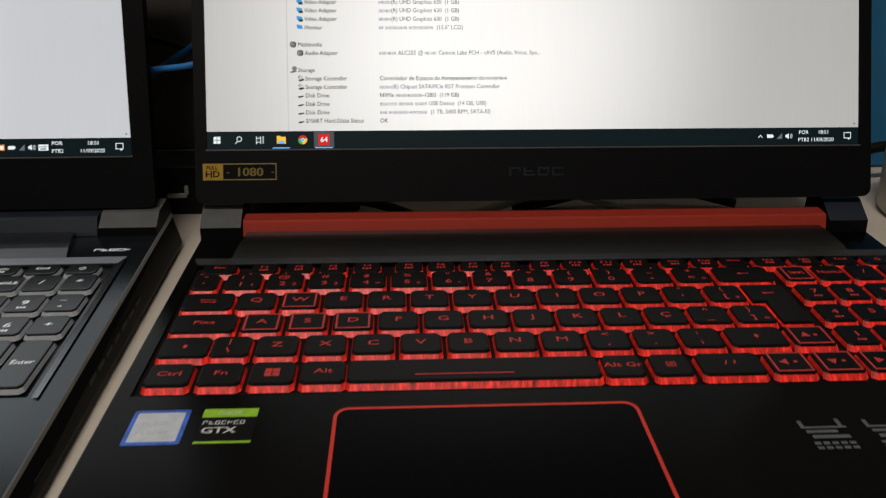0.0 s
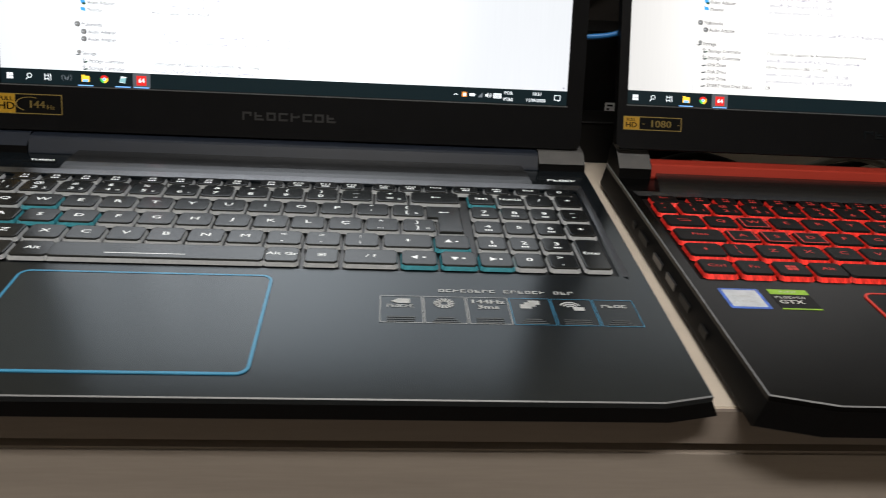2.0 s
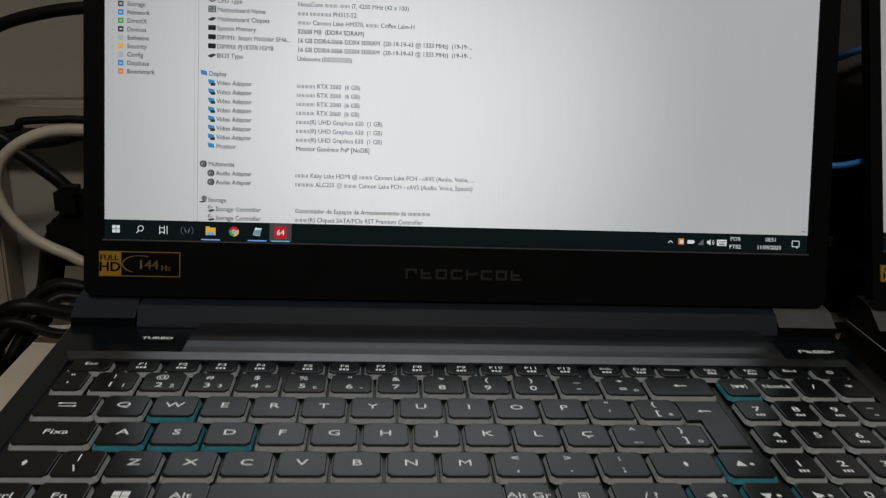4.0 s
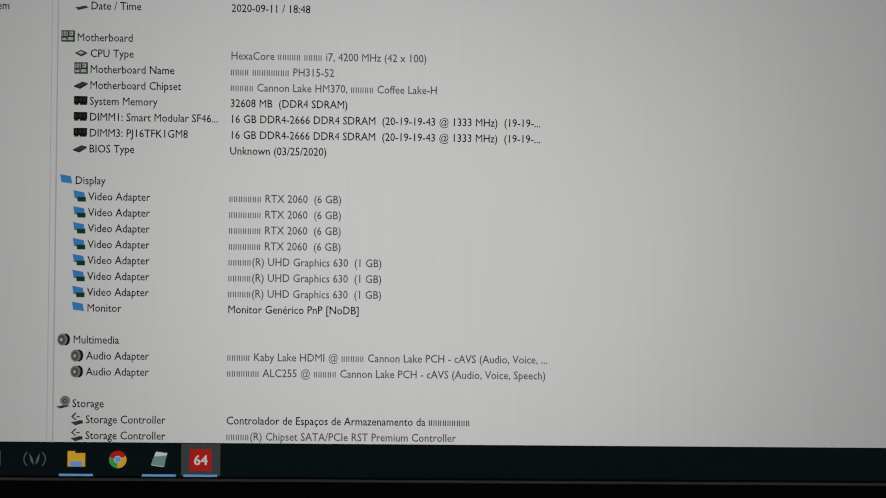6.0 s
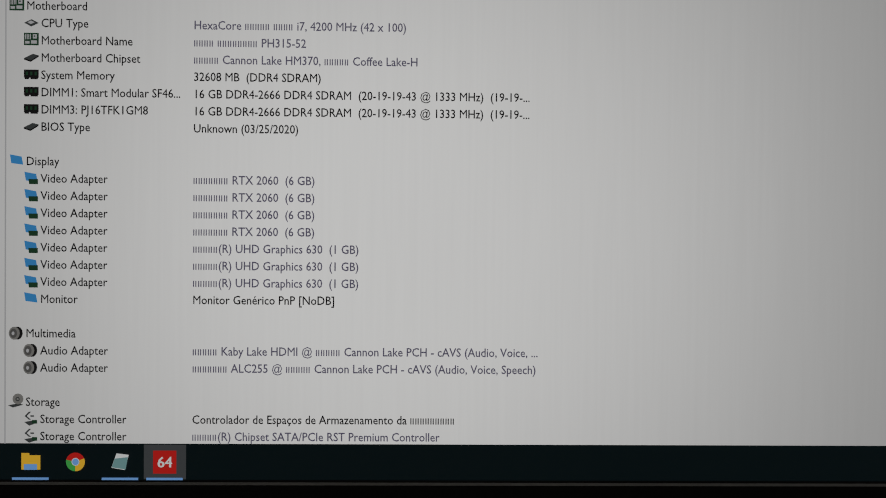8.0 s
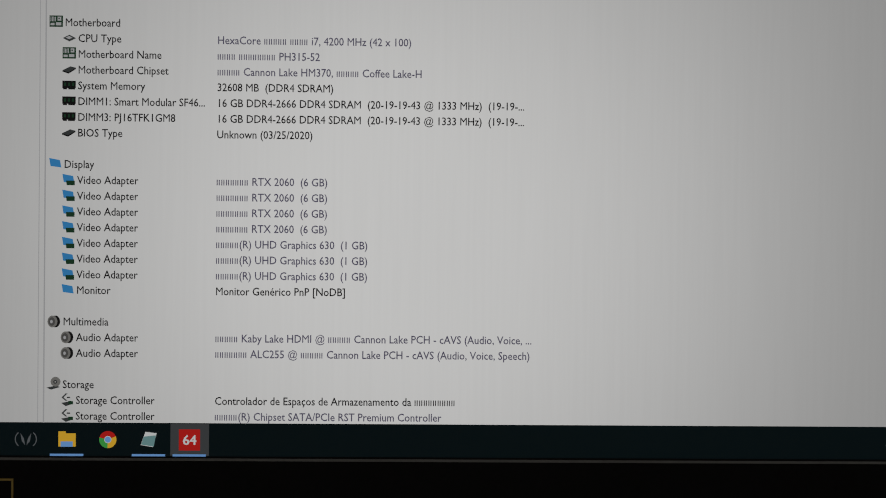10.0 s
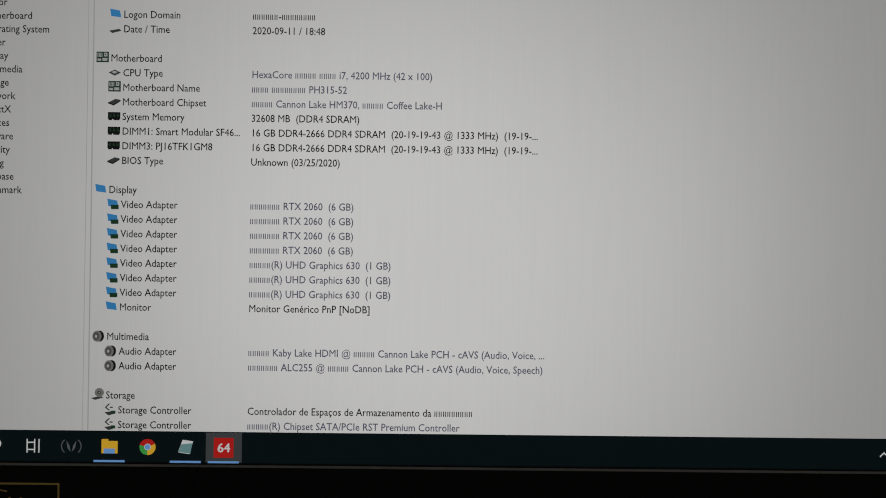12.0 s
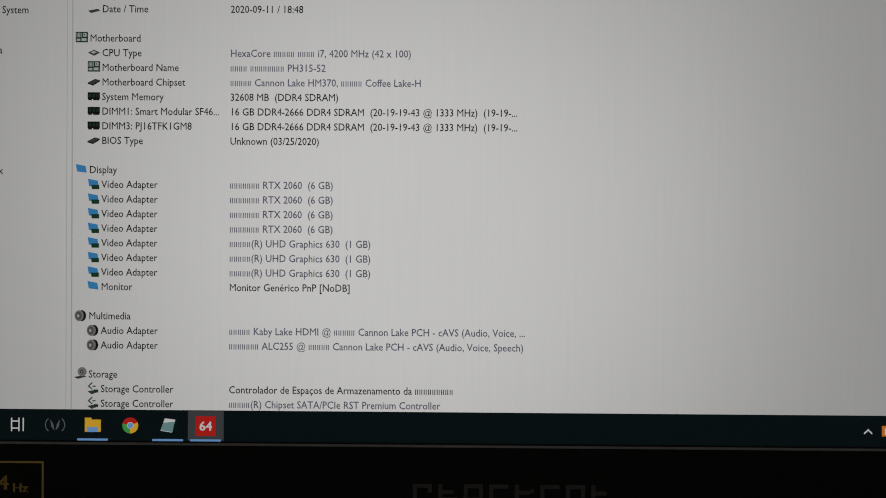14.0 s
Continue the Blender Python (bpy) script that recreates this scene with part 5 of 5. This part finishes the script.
cable([(-0.44, 0.175, 0.800), (-0.296, 0.17, 0.815), (-0.278, 0.17, 0.822), (-0.255, 0.17, 0.824), (-0.229, 0.17, 0.824), (-0.10, 0.17, 0.815)], 0.0026, M_CABLE,
      "thin black cable behind the laptop")
cable([(-0.40, 0.17, 0.825), (-0.302, 0.17, 0.871), (-0.285, 0.17, 0.882), (-0.261, 0.17, 0.89), (-0.225, 0.17, 0.896), (-0.12, 0.17, 0.905)], 0.0040, M_CABLE,
      "black cable rising along the wall")
cable([(-0.31, 0.02, 0.68), (-0.262, 0.02, 0.722), (-0.24, 0.02, 0.747), (-0.223, 0.02, 0.757), (-0.195, 0.03, 0.7485), (-0.15, 0.05, 0.7485)], 0.0042, M_CABLE,
      "black cable coming over the edge of the desk")
cable([(-0.28, -0.02, 0.70), (-0.245, 0.0, 0.742), (-0.222, 0.0, 0.757), (-0.198, 0.005, 0.7485), (-0.17, 0.02, 0.7485)], 0.0028, M_CABLE, "thin black cable on the desk edge")
cable([(-0.30, -0.06, 0.60), (-0.275, -0.045, 0.70), (-0.262, -0.03, 0.76), (-0.285, 0.0, 0.80), (-0.36, 0.03, 0.83)], 0.0032, M_CABLE, "black cable hanging beside the desk")
plug = thing("power_adapter", pose(-0.190, 0.118, Z0 + 0.0001), "black power adapter lying over the desk edge", "adapter")
part("body", Geo().box(-0.056, 0.085, -0.010, 0.022, 0.0, 0.030, bevel=0.004), M_CABLE, plug)
part("cord_boss", Geo().box(-0.052, -0.034, -0.004, 0.012, 0.0295, 0.049, bevel=0.004), M_CABLE, plug)
cable([(-0.236, 0.126, 0.766), (-0.248, 0.126, 0.752), (-0.255, 0.124, 0.72), (-0.275, 0.11, 0.66), (-0.285, 0.10, 0.58)], 0.0080, M_CABLE, "thick black lead hanging from the power adapter")
for i, (dx, dy, r) in enumerate(((0.0, 0.0, 0.0034), (-0.012, 0.02, 0.0040))):
    cable([(-0.262 + dx, -0.02 + dy, 0.60), (-0.246 + dx, 0.01 + dy, 0.690 + 0.01 * i), (-0.232 + dx * 0.6, 0.03 + dy, 0.732 + 0.006 * i), (-0.218 + dx * 0.3, 0.045 + dy * 0.6, 0.750 + 0.003 * i),
           (-0.200, 0.05 + dy * 0.4, 0.7490 + 0.002 * i), (-0.165, 0.055 + dy * 0.3, 0.7485)], r, M_CABLE, "black lead running over the desk edge")
cable([(-0.36, -0.09, 0.60), (-0.315, -0.07, 0.69), (-0.285, -0.05, 0.742), (-0.292, -0.03, 0.79), (-0.33, 0.0, 0.825)], 0.0016, M_PALE, "thin pale lead beside the desk")
solid("wooden_block", Geo().box(-0.266, -0.254, 0.03, 0.06, 0.0, 0.743, bevel=0.002), M_WOOD, "raw wooden post beside the desk", "wood")
# between the laptops
# added block covers the desk where its back lies dark
hub = thing("dark_block", pose(0.200, 0.058, Z0 + 0.0001), "black block added for the dark area on the desk behind the laptops", "hub")
part("body", Geo().box(-0.055, 0.085, 0.0, 0.034, 0.0, 0.0305, bevel=0.0012), M_CABLE, hub)
part("socket_frame", Geo().box(-0.0300, -0.0185, -0.0022, 0.0004, 0.0118, 0.0142, bevel=0.0004), M_PALE, hub, "pale socket frame")
part("socket_frame", Geo().box(-0.0192, -0.0172, -0.0024, 0.0004, 0.0138, 0.0192, bevel=0.0004), M_PALE, hub, "pale socket frame")
part("top_edge", Geo().box(-0.0548, 0.0848, -0.0012, 0.0006, 0.0304, 0.0312), M_LOGO, hub, "thin grey top edge")
box = thing("network_box", pose(0.237, 0.130, Z0), "black upright box with a small white printed label behind the laptops", "router")
part("body", Geo().box(-0.050, 0.060, -0.024, 0.030, 0.003, 0.086, bevel=0.003), M_CABLE, box)
part("label_sheet", Geo().box(-0.010, 0.011, -0.0246, -0.0239, 0.020, 0.033), M_ST_WHITE, box, "white printed label")
g = Geo()
for k in range(4):
    for j in range(3):
        g.box(-0.0085 + j * 0.0062, -0.0040 + j * 0.0062 - 0.0012 * ((k + j) % 3), -0.0249, -0.0245, 0.0218 + k * 0.0028, 0.0232 + k * 0.0028)
part("label_print", g, M_ST_BLACK, box)
for x in (-0.04, 0.05):
    part("foot", Geo().box(x - 0.006, x + 0.006, -0.02, 0.02, 0.0, 0.0032), M_PORT, box)
# added sheet, coloured dark for the shade behind the laptops
solid("dark_panel", Geo().box(0.02, 0.60, 0.188, 0.1995, Z0 + 0.0001, 1.02, bevel=0.002), M_BACKDROP, "dark sheet added for the dim background behind the laptops", "board")
cable([(0.15, 0.034, 0.834), (0.18, 0.029, 0.839), (0.205, 0.027, 0.843), (0.235, 0.032, 0.855), (0.30, 0.045, 0.875)], 0.0017, M_BLUE, "bright blue network cable")
cable([(0.13, 0.17, 0.80), (0.20, 0.170, 0.845), (0.245, 0.17, 0.875), (0.31, 0.175, 0.90)], 0.0024, M_BLUE, "bright blue network cable")
cable([(0.12, 0.172, 0.835), (0.19, 0.172, 0.815), (0.23, 0.172, 0.79), (0.30, 0.175, 0.785)], 0.0030, M_CABLE, "black cable behind the laptops")
for i, (xa, xb) in enumerate(((0.235, 0.33), (0.36, 0.45), (0.40, 0.52))):
    cable([(xa - 0.02, 0.03 + 0.012 * i, 0.7475), (xa, 0.035 + 0.012 * i, 0.7480), ((xa + xb) / 2, 0.045 + 0.01 * i, 0.757), (xb, 0.03 + 0.012 * i, 0.7475)], 0.0030,
          M_CABLE if i != 1 else M_PALE, "cable lying on the desk behind the laptop" if i != 1 else "pale grey cable lying on the desk")
# beside the black laptop
solid("blue_box", Geo().box(0.60, 0.86, 0.125, 0.165, Z0 + 0.0001, 0.935, bevel=0.003), M_BLUEBOX, "blue cardboard box standing on the desk", "box")
g = Geo()
n = 20
prof = [(0.0, 0.0), (0.030, 0.0), (0.034, 0.004), (0.036, 0.040), (0.034, 0.044), (0.031, 0.042), (0.030, 0.006), (0.0, 0.005)]
v = [(r * math.cos(2 * math.pi * k / n), r * math.sin(2 * math.pi * k / n), z) for r, z in prof for k in range(n)]
f = [(i * n + k, i * n + (k + 1) % n, (i + 1) * n + (k + 1) % n, (i + 1) * n + k) for i in range(len(prof) - 1) for k in range(n)]
cup = solid("dish", g.add(v, f), M_PALE, "pale grey plastic dish on the desk", "dish", smooth=True)
cup.matrix_world = pose(0.640, 0.035, Z0 + 0.0002)
cable([(0.585, 0.06, 0.7475), (0.605, 0.085, 0.764), (0.64, 0.09, 0.772), (0.70, 0.095, 0.755)], 0.0036, M_CABLE, "black cable beside the laptop")
